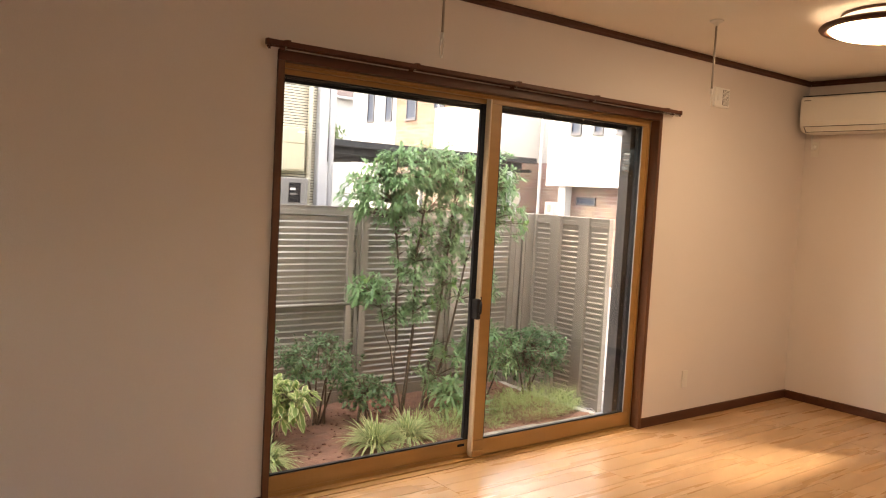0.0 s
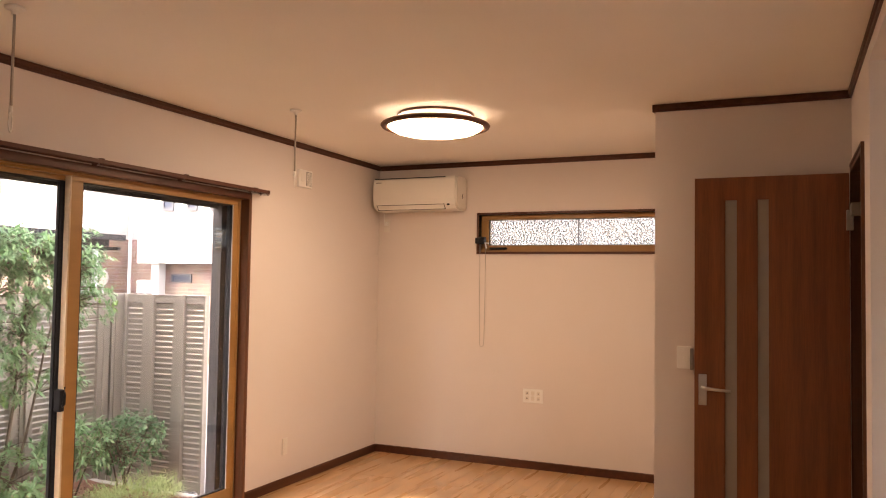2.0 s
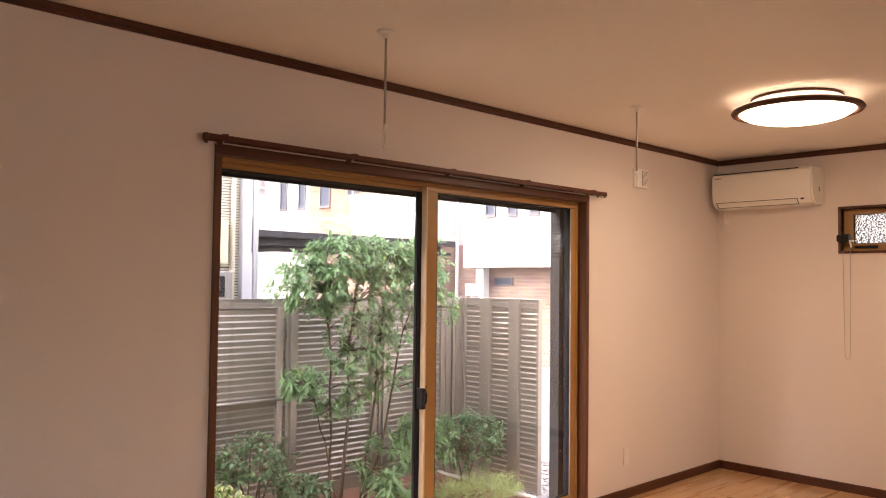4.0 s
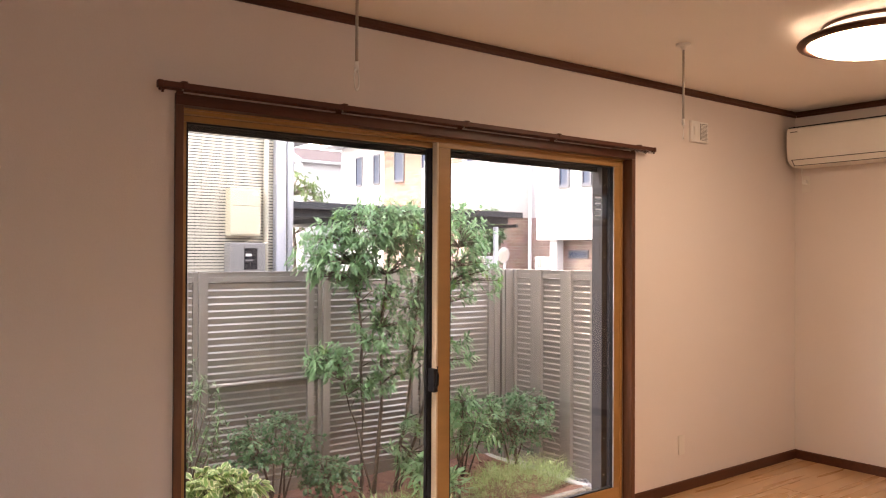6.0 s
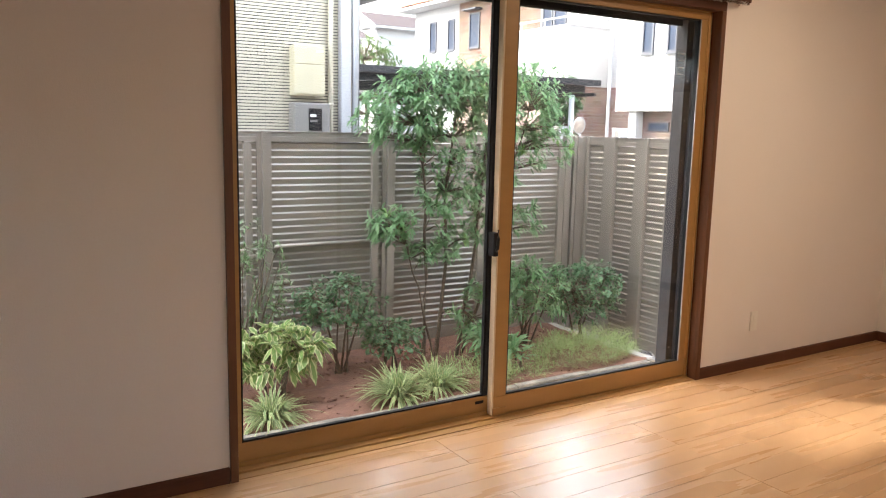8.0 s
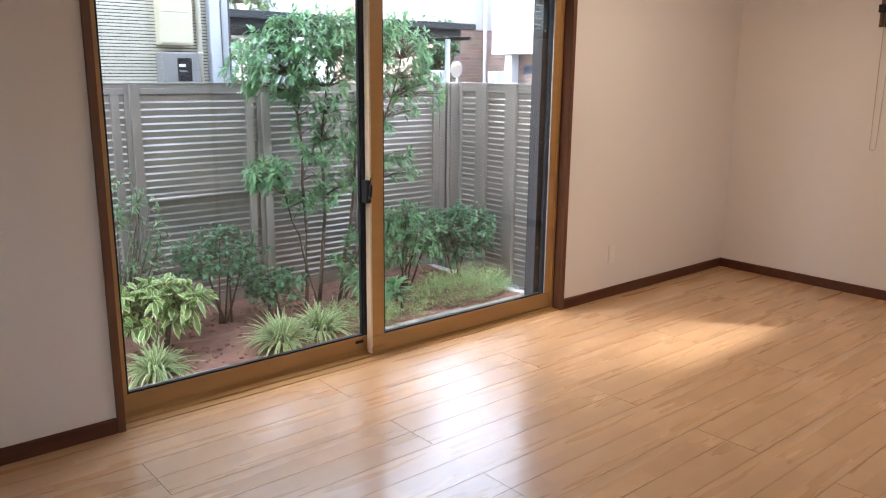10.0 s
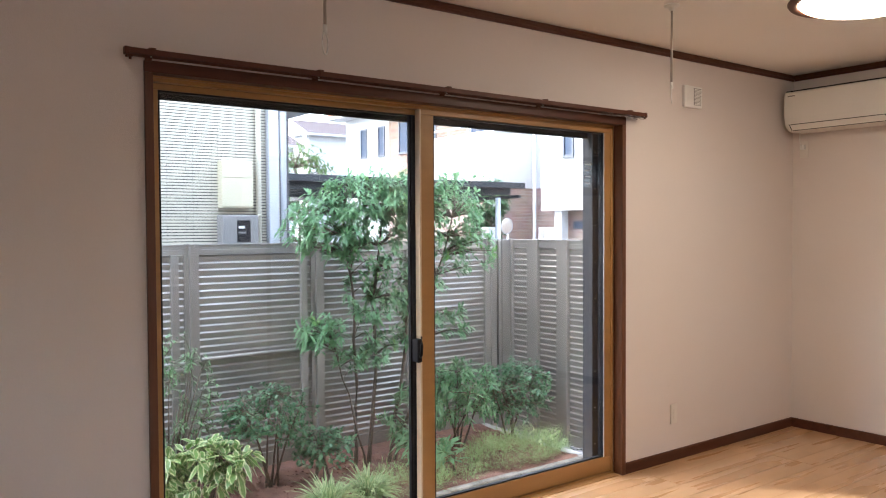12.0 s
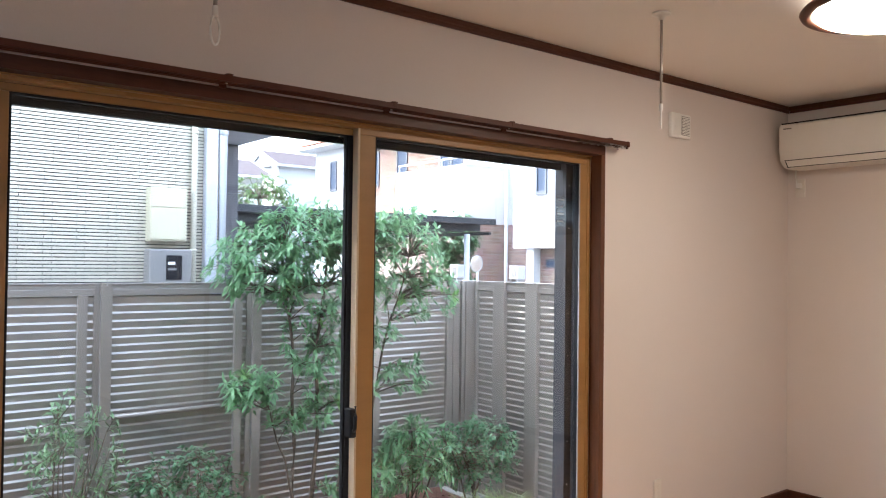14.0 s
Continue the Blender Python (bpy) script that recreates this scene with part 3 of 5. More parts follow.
    pts += [(-0.040, -0.998, 1.0), (-0.042, -1.003, 1.40), (-0.045, -1.004, 1.765)]
    tube(bm, pts, 0.0019, 6)
    part("chain", bm, STEELW, op, "thin looped ball chain")


build_narrow_window()


# ---- curtain rail ----
def build_curtain_rail():
    r = thing("curtain_rail", (-3.05, -0.05, 2.02), "double brown curtain rail above the sliding window", "curtain rail")
    x0, x1 = -4.448, -1.668
    def rail(y, z, a, b):
        prof = [(y - 0.011, z - 0.010), (y - 0.004, z - 0.010), (y - 0.004, z - 0.006), (y + 0.004, z - 0.006), (y + 0.004, z - 0.010), (y + 0.011, z - 0.010), (y + 0.011, z + 0.010), (y + 0.003, z + 0.010), (y, z + 0.0125), (y - 0.003, z + 0.010), (y - 0.011, z + 0.010)]
        return part("rail", extrude_x(bmesh.new(), prof, a, b), RAILW, r)
    rail(-0.068, 2.027, x0, x1)
    rail(-0.036, 2.026, x0 + 0.02, x1 - 0.03)
    for y, a, b in ((-0.068, x0, x1), (-0.036, x0 + 0.02, x1 - 0.03)):
        for x in (a, b):
            bm = boxes((x - 0.014, x + 0.004, y - 0.013, y + 0.013, 2.012, 2.039), bevel=0.003)
            c = part("end_cap", bm, RAILW, r)
            bm = bmesh.new()
            tube(bm, [(x - 0.005, y, 2.012), (x - 0.005, y, 2.003)], 0.005)
            part("stop", bm, RAILW, c)
    for x in (-4.366, -3.70, -3.05, -2.442, -1.80):
        part("bracket", boxes((x - 0.012, x + 0.012, -0.078, -0.014, 2.0398, 2.0428), (x - 0.012, x + 0.012, -0.0225, -0.0145, 2.006, 2.0398), (x - 0.008, x + 0.008, -0.0815, -0.0795, 2.022, 2.0428), bevel=0.0008), RAILW, r)
        bm = bmesh.new()
        tube(bm, [(x, -0.052, 2.0395), (x, -0.052, 2.014)], 0.004)
        part("screw", bm, CHROME, r)
    # runners gathered near one end, still in their clear bag
    bm = bmesh.new()
    for k in range(7):
        box(bm, -2.02 + k * 0.052, -1.985 + k * 0.052, -0.080, -0.056, 2.001, 2.0165, 0.003)
    part("runners", bm, CLEAR, r, "clear plastic runners at the end of the rail")


build_curtain_rail()


# ---- ceiling lights ----
LAMP_ON = emitter("lit_acrylic_shade", (1.0, 0.82, 0.62), LAMP_POWER)
LAMP_TOP = emitter("lit_upper_cover", (1.0, 0.82, 0.62), LAMP_POWER * 0.045)
LAMP_OFF = emitter("unlit_acrylic_shade", (1.0, 0.8, 0.6), 0.0)


def build_ceiling_light(cx, cy, shade_mat, label):
    top_mat = LAMP_TOP if shade_mat is LAMP_ON else LAMP_OFF
    lamp = thing("ceiling_light", (cx, cy, H), label, "ceiling light", "round ceiling lights")
    part("base", lathe(bmesh.new(), [(0, H - 0.001), (0.222, H - 0.001), (0.228, H - 0.006), (0.226, H - 0.013), (0, H - 0.013)], cx, cy), TRIM, lamp, "dark brown upper ring")
    part("reflector", lathe(bmesh.new(), [(0.198, H - 0.0135), (0.222, H - 0.0135), (0.274, H - 0.050), (0.270, H - 0.054), (0.218, H - 0.018), (0.198, H - 0.018)], cx, cy), top_mat, lamp)
    part("ring", lathe(bmesh.new(), [(0.281, H - 0.066), (0.300, H - 0.053), (0.318, H - 0.060), (0.325, H - 0.070), (0.319, H - 0.080), (0.300, H - 0.085), (0.285, H - 0.081), (0.281, H - 0.066)], cx, cy, 64), TRIM, lamp, "dark brown wooden ring")
    prof = [(0.2808, H - 0.066)]
    for k in range(1, 11):
        u = k / 10 * math.pi / 2
        prof.append((0.2808 * math.cos(u), H - 0.072 - 0.058 * math.sin(u)))
    prof.append((0.0, H - 0.1305))
    prof[-2] = (0.05, H - 0.130)
    part("shade", lathe(bmesh.new(), prof, cx, cy, 64), shade_mat, lamp, "domed milky acrylic shade")
    part("cover_top", lathe(bmesh.new(), [(0.2800, H - 0.065), (0.270, H - 0.062), (0.245, H - 0.060), (0.15, H - 0.056), (0, H - 0.056)], cx, cy), top_mat, lamp)
    return lamp


build_ceiling_light(-1.755, -1.325, LAMP_ON, "round ceiling light with brown ring, switched on")
build_ceiling_light(-4.40, -1.79, LAMP_OFF, "round ceiling light with brown ring, switched off")


# ---- laundry-pole hangers ----
def build_hanger(cx, cy, bottom):
    h = thing("laundry_hanger", (cx, cy, H), "slim white laundry-pole hanger hung from the ceiling", "laundry hanger", "ceiling laundry hangers")
    part("rose", lathe(bmesh.new(), [(0, H), (0.036, H), (0.036, H - 0.006), (0.028, H - 0.011), (0.012, H - 0.013), (0.012, H - 0.028), (0, H - 0.028)], cx, cy, 32), WHITEP, h)
    bm = bmesh.new()
    tube(bm, [(cx, cy, H - 0.027), (cx, cy, bottom + 0.075)], 0.0052, 12)
    part("rod", bm, STEELW, h)
    bm = bmesh.new()
    tube(bm, [(cx, cy, bottom + 0.095), (cx, cy, bottom + 0.066)], [0.0065, 0.0085], 12)
    part("ferrule", bm, WHITEP, h)
    bm = bmesh.new()
    pts = []
    for k in range(17):
        u = 2 * math.pi * k / 16 + math.pi / 2
        pts.append((cx + 0.020 * math.cos(u) * 0.816, cy + 0.020 * math.cos(u) * 0.578, bottom + 0.034 + 0.036 * math.sin(u)))
    tube(bm, pts, 0.0030, 8, caps=False)
    part("ring", bm, WHITEP, h)


build_hanger(-3.970, -0.615, 1.975)
build_hanger(-2.138, -0.600, 1.985)


# ---- air conditioner ----
def build_air_conditioner():
    y0, y1 = -0.815, -0.055
    a = thing("air_conditioner", (0, (y0 + y1) / 2, 2.03), "white wall-mounted air conditioner in the corner under the ceiling", "air conditioner")
    prof = [(-0.002, 2.035), (-0.15, 2.035), (-0.185, 2.045), (-0.212, 2.075), (-0.226, 2.14), (-0.226, 2.262), (-0.220, 2.290), (-0.200, 2.306), (-0.002, 2.312)]
    bm = extrude_y(bmesh.new(), prof, y0, y1)
    ends = [e for e in bm.edges if abs(e.verts[0].co.y - e.verts[1].co.y) < 1e-6 and min(e.verts[0].co.x, e.verts[1].co.x) < -0.05]
    bmesh.ops.bevel(bm, geom=ends, offset=0.014, segments=3, affect="EDGES")
    part("body", bm, ACWHITE, a)
    part("front_panel", extrude_y(bmesh.new(), [(-0.2262, 2.113), (-0.2272, 2.118), (-0.2282, 2.255), (-0.227, 2.283), (-0.2215, 2.291), (-0.2205, 2.286), (-0.2262, 2.262)], y0 + 0.012, y1 - 0.012), ACWHITE, a)
    # solid black strip stands in for the shade inside the intake slit
    part("intake_gap_shade", boxes((-0.2225, -0.205, y0 + 0.10, y1 - 0.02, 2.2945, 2.301)), BLACK, a)
    part("louvre", extrude_y(bmesh.new(), [(-0.2150, 2.0745), (-0.2050, 2.0610), (-0.1870, 2.0420), (-0.1850, 2.0450), (-0.2030, 2.0640), (-0.2120, 2.0745)], y0 + 0.115, y1 - 0.045), ACWHITE, a)
    # black strips round the louvre imitate the shade of its gaps
    part("louvre_gap_shade", boxes((-0.2175, -0.2080, y0 + 0.105, y1 - 0.035, 2.0755, 2.0790)), BLACK, a)
    part("louvre_gap_shade", boxes((-0.1870, -0.1800, y0 + 0.105, y1 - 0.035, 2.0385, 2.0418)), BLACK, a)
    for yy in (y0 + 0.107, y1 - 0.042):
        part("louvre_gap_shade", extrude_y(bmesh.new(), [(-0.2150, 2.0750), (-0.2050, 2.0612), (-0.1868, 2.0420), (-0.1830, 2.0440), (-0.2030, 2.0650), (-0.2110, 2.0750)], yy, yy + 0.003), BLACK, a)
    part("sensor", boxes((-0.2185, -0.205, y0 + 0.062, y0 + 0.084, 2.068, 2.080), bevel=0.002), BLACK, a)
    part("maker_mark", boxes((-0.2300, -0.2281, y1 - 0.085, y1 - 0.035, 2.262, 2.269)), GREYBOX, a)
    part("side_catch", boxes((-0.10, -0.085, y0 - 0.002, y0 + 0.002, 2.13, 2.165), bevel=0.0008), GREYBOX, a)


build_air_conditioner()

# ---- small wall fittings ----
def build_socket_plate(base, w, h, normal, label, slots):
    """A bevelled cover plate; normal 'y': on the window wall, 'x': on a wall facing -x."""
    x, y, z = base
    p = thing("wall_plate", base, label, "wall plate")
    def bx(u0, u1, d0, d1, z0, z1, bevel=0.0):
        if normal == "y":
            return boxes((x + u0, x + u1, y - d1, y - d0, z + z0, z + z1), bevel=bevel)
        return boxes((x - d1, x - d0, y - u1, y - u0, z + z0, z + z1), bevel=bevel)
    part("plate", bx(-w / 2, w / 2, 0.0, 0.008, -h / 2, h / 2, 0.003), PLATE if normal == "y" else WHITEP, p)
    for u, v, sw, sh, mat in slots:
        part("insert", bx(u - sw / 2, u + sw / 2, 0.0082, 0.0105, v - sh / 2, v + sh / 2, 0.001), mat, p)
    return p


build_socket_plate((-1.321, 0, 0.280), 0.060, 0.116, "y", "white blank wall plate above the baseboard", [(0, 0.018, 0.022, 0.030, PLATE), (0, -0.022, 0.022, 0.028, PLATE)])
slots = []
for k in range(3):
    for j in (-0.020, 0.020):
        slots.append((-0.046 + 0.046 * k, j, 0.028, 0.032, PLATE))
sp = build_socket_plate((0, -1.402, 0.567), 0.164, 0.110, "x", "white three-gang power and aerial socket plate", slots)
for k, j in ((0, 1), (0, -1), (2, 1), (2, -1)):
    for s in (-0.004, 0.004):
        yy, zz = -1.402 + 0.046 - 0.046 * k, 0.567 + 0.020 * j
        part("slot", boxes((-0.0112, -0.0100, yy + s - 0.0012, yy + s + 0.0012, zz - 0.006, zz + 0.006)), BLACK, sp)
sw = build_socket_plate((-1.56, -2.725, 1.064), 0.074, 0.120, "x", "white light switch plate beside the open door", [(-0.012, 0.03, 0.022, 0.035, WHITEP), (-0.012, -0.012, 0.022, 0.035, WHITEP), (0.012, 0.01, 0.018, 0.09, WHITEP)])
part("remote", boxes((-1.592, -1.569, -2.775, -2.758, 1.00, 1.115), bevel=0.003), GREYBOX, sw, "slim grey remote in a holder")

# fresh-air vent
def build_vent():
    v = thing("air_vent", (-1.16, 0, 2.185), "square white fresh-air vent high on the wall", "air vent")
    part("cover", boxes((-1.246, -1.074, -0.022, 0.0, 2.120, 2.250), bevel=0.006), WHITEP, v)
    part("grille", boxes((-1.160, -1.088, -0.0245, -0.0225, 2.135, 2.236), bevel=0.0008), GREYBOX, v)
    for k in range(12):
        part("slat", boxes((-1.158, -1.090, -0.0290, -0.0247, 2.1375 + k * 0.0081, 2.1420 + k * 0.0081)), WHITEP, v)
    part("pull_tab", boxes((-1.222, -1.196, -0.027, -0.0222, 2.16, 2.215), bevel=0.002), WHITEP, v)


build_vent()

# condensate-pipe collar and outlet under the air conditioner
def build_ac_outlet():
    p = thing("ac_outlet", (0, -0.083, 1.93), "white outlet plate with plug under the air conditioner", "power outlet")
    part("plate", boxes((-0.008, 0, -0.112, -0.052, 1.87, 1.985), bevel=0.003), PLATE, p)
    part("plug", boxes((-0.035, -0.0085, -0.098, -0.066, 1.925, 1.957), bevel=0.005), WHITEP, p)
    part("earth_lid", boxes((-0.012, -0.0085, -0.094, -0.070, 1.885, 1.908), bevel=0.001), PLATE, p)
    bm = bmesh.new()
    tube(bm, [(-0.034, -0.082, 1.945), (-0.05, -0.08, 1.96), (-0.05, -0.075, 2.0), (-0.045, -0.075, 2.036)], 0.004)
    part("cord", bm, WHITEP, p)


build_ac_outlet()


# ---- open interior door ----
def build_door():
    d = thing("door_1", (-2.23, -3.53, 0), "dark walnut door, open against the wall", "door", kind="structure")
    x0, x1 = -1.645, -1.612
    ya, yb = -3.512, -2.787
    g = [(-3.000, -2.934), (-3.152, -3.090)]
    z0, z1 = 0.14, 1.894
    rows = [(x0, x1, ya, yb, 0.008, z0), (x0, x1, ya, yb, z1, 2.013)]
    cuts = sorted([ya, yb] + [q for s in g for q in s])
    for a, b in ((cuts[0], cuts[1]), (cuts[2], cuts[3]), (cuts[4], cuts[5])):
        rows.append((x0, x1, a, b, z0, z1))
    leaf = part("leaf", boxes(*rows), DOORW, d)
    for a, b in g:
        part("glass_strip", boxes((x0 + 0.010, x1 - 0.010, a, b, z0, z1)), DOORGL, leaf, "dark frosted glass strip")
        part("bead", boxes((x0 + 0.004, x0 + 0.010, a, a + 0.005, z0, z1), (x0 + 0.004, x0 + 0.010, b - 0.005, b, z0, z1)), DOORW, leaf)
    for side in (-1, 1):
        xs = x0 if side < 0 else x1
        h = part("handle_plate", boxes((min(xs, xs + side * 0.007), max(xs, xs + side * 0.007), -2.848, -2.808, 0.830, 0.990), bevel=0.002), CHROME, leaf, "brushed steel handle plate")
        bm = bmesh.new()
        tube(bm, [(xs + side * 0.007, -2.828, 0.922), (xs + side * 0.016, -2.828, 0.922)], 0.013, 16)
        tube(bm, [(xs + side * 0.014, -2.828, 0.922), (xs + side * 0.038, -2.832, 0.922), (xs + side * 0.045, -2.850, 0.921), (xs + side * 0.046, -2.90, 0.917), (xs + side * 0.044, -2.968, 0.914)], [0.009, 0.009, 0.009, 0.008, 0.007], 12)
        part("lever", bm, CHROME, h)
        bm = bmesh.new()
        tube(bm, [(xs + side * 0.006, -2.828, 0.862), (xs + side * 0.011, -2.828, 0.862)], 0.011, 16)
        part("thumb_turn", bm, CHROME, h)
    part("latch_face", boxes((x0 + 0.008, x1 - 0.008, yb, yb + 0.002, 0.86, 0.99)), CHROME, leaf)
    # casing and jambs of the doorway
    part("jamb", boxes((-2.245, -2.220, -3.672, -3.518, 0, 2.045), bevel=0.002), TRIM_V, d)
    part("jamb", boxes((-1.612, -1.5985, -3.672, -3.518, 0, 2.045), bevel=0.002), TRIM_V, d)
    part("head_jamb", boxes((-2.2195, -1.6125, -3.672, -3.518, 2.020, 2.045), bevel=0.002), TRIM, d)
    part("casing", boxes((-2.262, -2.2455, -3.53, -3.516, 0, 2.062)), TRIM_V, d)
    part("casing_head", boxes((-2.245, -1.5985, -3.53, -3.516, 2.0455, 2.062)), TRIM, d)
    for z in (1.78, 0.25):
        part("hinge", boxes((-1.66, -1.6455, -3.530, -3.498, z - 0.05, z + 0.05), bevel=0.002), CHROME, leaf)
    part("strike_plate", boxes((-2.2197, -2.2175, -3.62, -3.585, 0.86, 1.0)), CHROME, d)
    part("closer_arm", boxes((-1.72, -1.646, -3.60, -3.515, 1.80, 1.86), bevel=0.004), GREYBOX, leaf, "grey metal hinge fitting")
    part("notice", boxes((-1.760, -1.7590, -3.66, -3.58, 1.55, 1.72)), WHITEP, d, "small pale notice")


build_door()

# ---- garden ----
GZ = -0.30
solo("ground", boxes((-300, 300, -300, 400, -0.60, -0.46)), GROUND, (0, 0, 0), "grey asphalt and paved ground round the houses", "ground", kind="structure")
solo("house_footing", boxes((BX - 0.1, 0.16, 0.0, 0.145, -0.46, -0.301)), CONC, (0, 0, 0), "pale concrete footing of the house", "footing", kind="structure")
solo("apron", boxes((BX, -0.95, 0.15, 1.04, -0.459, GZ - 0.06), bevel=0.006), KERBM, (0, 0, 0), "pale concrete apron along the house wall", "pavement", kind="structure")


def build_soil():
    bm = bmesh.new()
    nx, ny = 110, 26
    x0, x1, y0, y1 = BX, -0.95, 1.09, 2.34
    grid = [[bm.verts.new((x0 + (x1 - x0) * i / nx, y0 + (y1 - y0) * j / ny, GZ + 0.035 * noise.noise(Vector((i * 0.35, j * 0.35, 0))) + 0.012 * noise.noise(Vector((i * 1.3, j * 1.3, 5))) - (0.05 if j == 0 else 0))) for j in range(ny + 1)] for i in range(nx + 1)]
    for i in range(nx):
        for j in range(ny):
            bm.faces.new((grid[i][j], grid[i + 1][j], grid[i + 1][j + 1], grid[i][j + 1])).smooth = True
    solo("garden_soil", bm, SOIL, (0, 0, 0), "reddish planting-bed soil between kerb and fence", "soil", kind="structure")
    bm = bmesh.new()
    rng = random.Random(5)
    for k in range(900):
        x, y = rng.uniform(-4.6, -0.98), rng.uniform(1.16, 2.1)
        s = rng.uniform(0.004, 0.013)
        bmesh.ops.create_icosphere(bm, subdivisions=1, radius=s, matrix=Matrix.Translation((x, y, GZ + 0.006)) @ Matrix.Diagonal((rng.uniform(0.7, 1.5), rng.uniform(0.7, 1.5), 0.6, 1)))
    solo("soil_crumbs", bm, SOIL, (0, 0, GZ), "loose crumbs of reddish soil", "soil", kind="stuff")
    bm = bmesh.new()
    for k in range(1900):
        x, y = rng.uniform(-0.86, 0.5), rng.uniform(0.4, 2.3)
        s = rng.uniform(0.008, 0.020)
        bmesh.ops.create_icosphere(bm, subdivisions=1, radius=s, matrix=Matrix.Translation((x, y, -0.395 + rng.uniform(-0.01, 0.008))) @ Matrix.Diagonal((rng.uniform(0.7, 1.5), rng.uniform(0.7, 1.5), 0.6, 1)))
    solo("gravel", bm, GRAVELM, (0, 0, -0.40), "loose grey gravel along the fence", "gravel", kind="stuff")
    solo("gravel_bed", boxes((-0.948, 0.7, 0.15, 2.45, -0.459, -0.40)), GRAVELM, (0, 0, 0), "compacted grey gravel bed", "gravel", kind="structure")


build_soil()
k0 = -5.2
i = 0
kerb = thing("kerb", (-3.0, 1.09, -0.4), "pale concrete kerb blocks along the planting bed", "kerb")
while k0 < -0.95:
    part("block", boxes((k0, min(k0 + 0.596, -0.95), 1.042, 1.098, -0.46, -0.292 + 0.004 * (i % 3)), bevel=0.010), KERBM, kerb)
    k0 += 0.6
    i += 1
kerb2 = thing("kerb", (-0.9, 1.6, -0.4), "pale concrete kerb blocks beside the gravel strip", "kerb")
for k in range(2):
    part("block", boxes((-0.945, -0.862, 1.15 + k * 0.6, 1.746 + k * 0.6 if k == 0 else 2.30, -0.46, -0.305), bevel=0.010), CONC, kerb2)

# ---- louvred fence ----
FT, FB = 1.300, -0.31
PITCH = 0.0955


def slat_profile(c, z, s):
    """Two-step louvre: a lower board with a fine turned lip, a sloping ledge, and an upper board set back. c: face, s: which way it faces."""
    rows = [(0.009, 0.000), (0.0006, 0.034), (0.000, 0.0358), (0.0012, 0.0375), (0.0085, 0.0475), (0.0015, 0.0820), (0.001, 0.0838), (0.0022, 0.0855), (0.009, 0.0950), (0.045, 0.0950), (0.045, 0.000)]
    return [(c + d * s, z + h) for d, h in rows]


def build_fence(name, along, c, spans, stiles, posts, bars, foot, back, label):
    """A louvred fence whose boards face the garden at c; back: the way to its far side."""
    f = thing(name, (c if along == "y" else sum(spans[0]) / 2, c if along == "x" else sum(spans[0]) / 2, foot), label, "fence")
    def bx(u0, u1, d0, d1, z0, z1, bevel=0.0):
        a, b = sorted((c + d0 * back, c + d1 * back))
        return boxes((u0, u1, a, b, z0, z1) if along == "x" else (a, b, u0, u1, z0, z1), bevel=bevel)
    def screw(parent, u, d, z):
        bm = bmesh.new()
        q = c - d * back
        bmesh.ops.create_icosphere(bm, subdivisions=1, radius=0.0045, matrix=Matrix.Translation((u, q, z) if along == "x" else (q, u, z)))
        part("screw", bm, CHROME, parent)
    for u0, u1 in spans:
        z = 1.2245 - PITCH
        while z > foot + 0.03:
            bm = bmesh.new()
            (extrude_x if along == "x" else extrude_y)(bm, slat_profile(c, z, back), u0, u1)
            part("slat", bm, FENCE, f)
            z -= PITCH
        r = part("top_rail", bx(u0, u1, -0.012, 0.045, 1.228, 1.262, 0.002), FENCE, f)
        part("cap", bx(u0, u1, -0.004, 0.05, 1.2625, 1.290, 0.002), FENCE, f)
        part("cap_lip", bx(u0, u1, -0.010, 0.055, 1.2905, 1.2975, 0.002), FENCE, f)
        part("bottom_rail", bx(u0, u1, -0.008, 0.03, foot, z + PITCH - 0.001, 0.002), FENCE, f)
        if u1 - u0 > 0.3:
            screw(r, u0 + 0.3 * (u1 - u0), 0.012, 1.247)
            screw(r, u0 + 0.85 * (u1 - u0), 0.012, 1.247)
    for u, w, d in stiles:
        part("stile", bx(u - w / 2, u + w / 2, -d, 0.02, foot, 1.2275 if along == "x" and w > 0.04 else 1.296, 0.002), FENCE, f)
    for u0, u1, z in bars:
        bm = bmesh.new()
        e = c - 0.022 * back
        tube(bm, [(u0, e, z), (u1, e, z)] if along == "x" else [(e, u0, z), (e, u1, z)], 0.015, 12)
        b = part("locking_bar", bm, FENCE, f)
        part("bar_bracket", bx(u1 - 0.03, u1 + 0.004, -0.046, 0.004, z - 0.024, z + 0.024, 0.004), FENCE, b)
    for u, w, d in posts:
        p = part("post", bx(u - w / 2, u + w / 2, -d, 0.03, -0.46, FT, 0.003), FENCE, f)
        screw(p, u, d + 0.001, FT - 0.012)
        screw(p, u, d + 0.001, 0.51)
    return f


PX = (-6.250, -5.305, -4.360, -3.415, -2.470, -1.525)
build_fence("louvred_fence", "x", 2.33,
            [(a + 0.033, b - 0.064) for a, b in zip(PX, PX[1:])] + [(PX[5] + 0.033, -0.862), (-0.738, -0.718)],
            [(b - 0.128, 0.052, 0.022) for b in PX[1:]] + [(b - 0.048, 0.034, 0.006) for b in PX[1:]] + [(-0.833, 0.056, 0.022)],
            [(b, 0.064, 0.03) for b in PX] + [(-0.772, 0.064, 0.03), (-0.701, 0.032, 0.03), (-0.616, 0.115, 0.026)],
            [(-4.31, -3.47, 0.455), (-3.375, -2.51, 0.515)], FB, 1, "dark bronze louvred metal fence behind the planting bed")
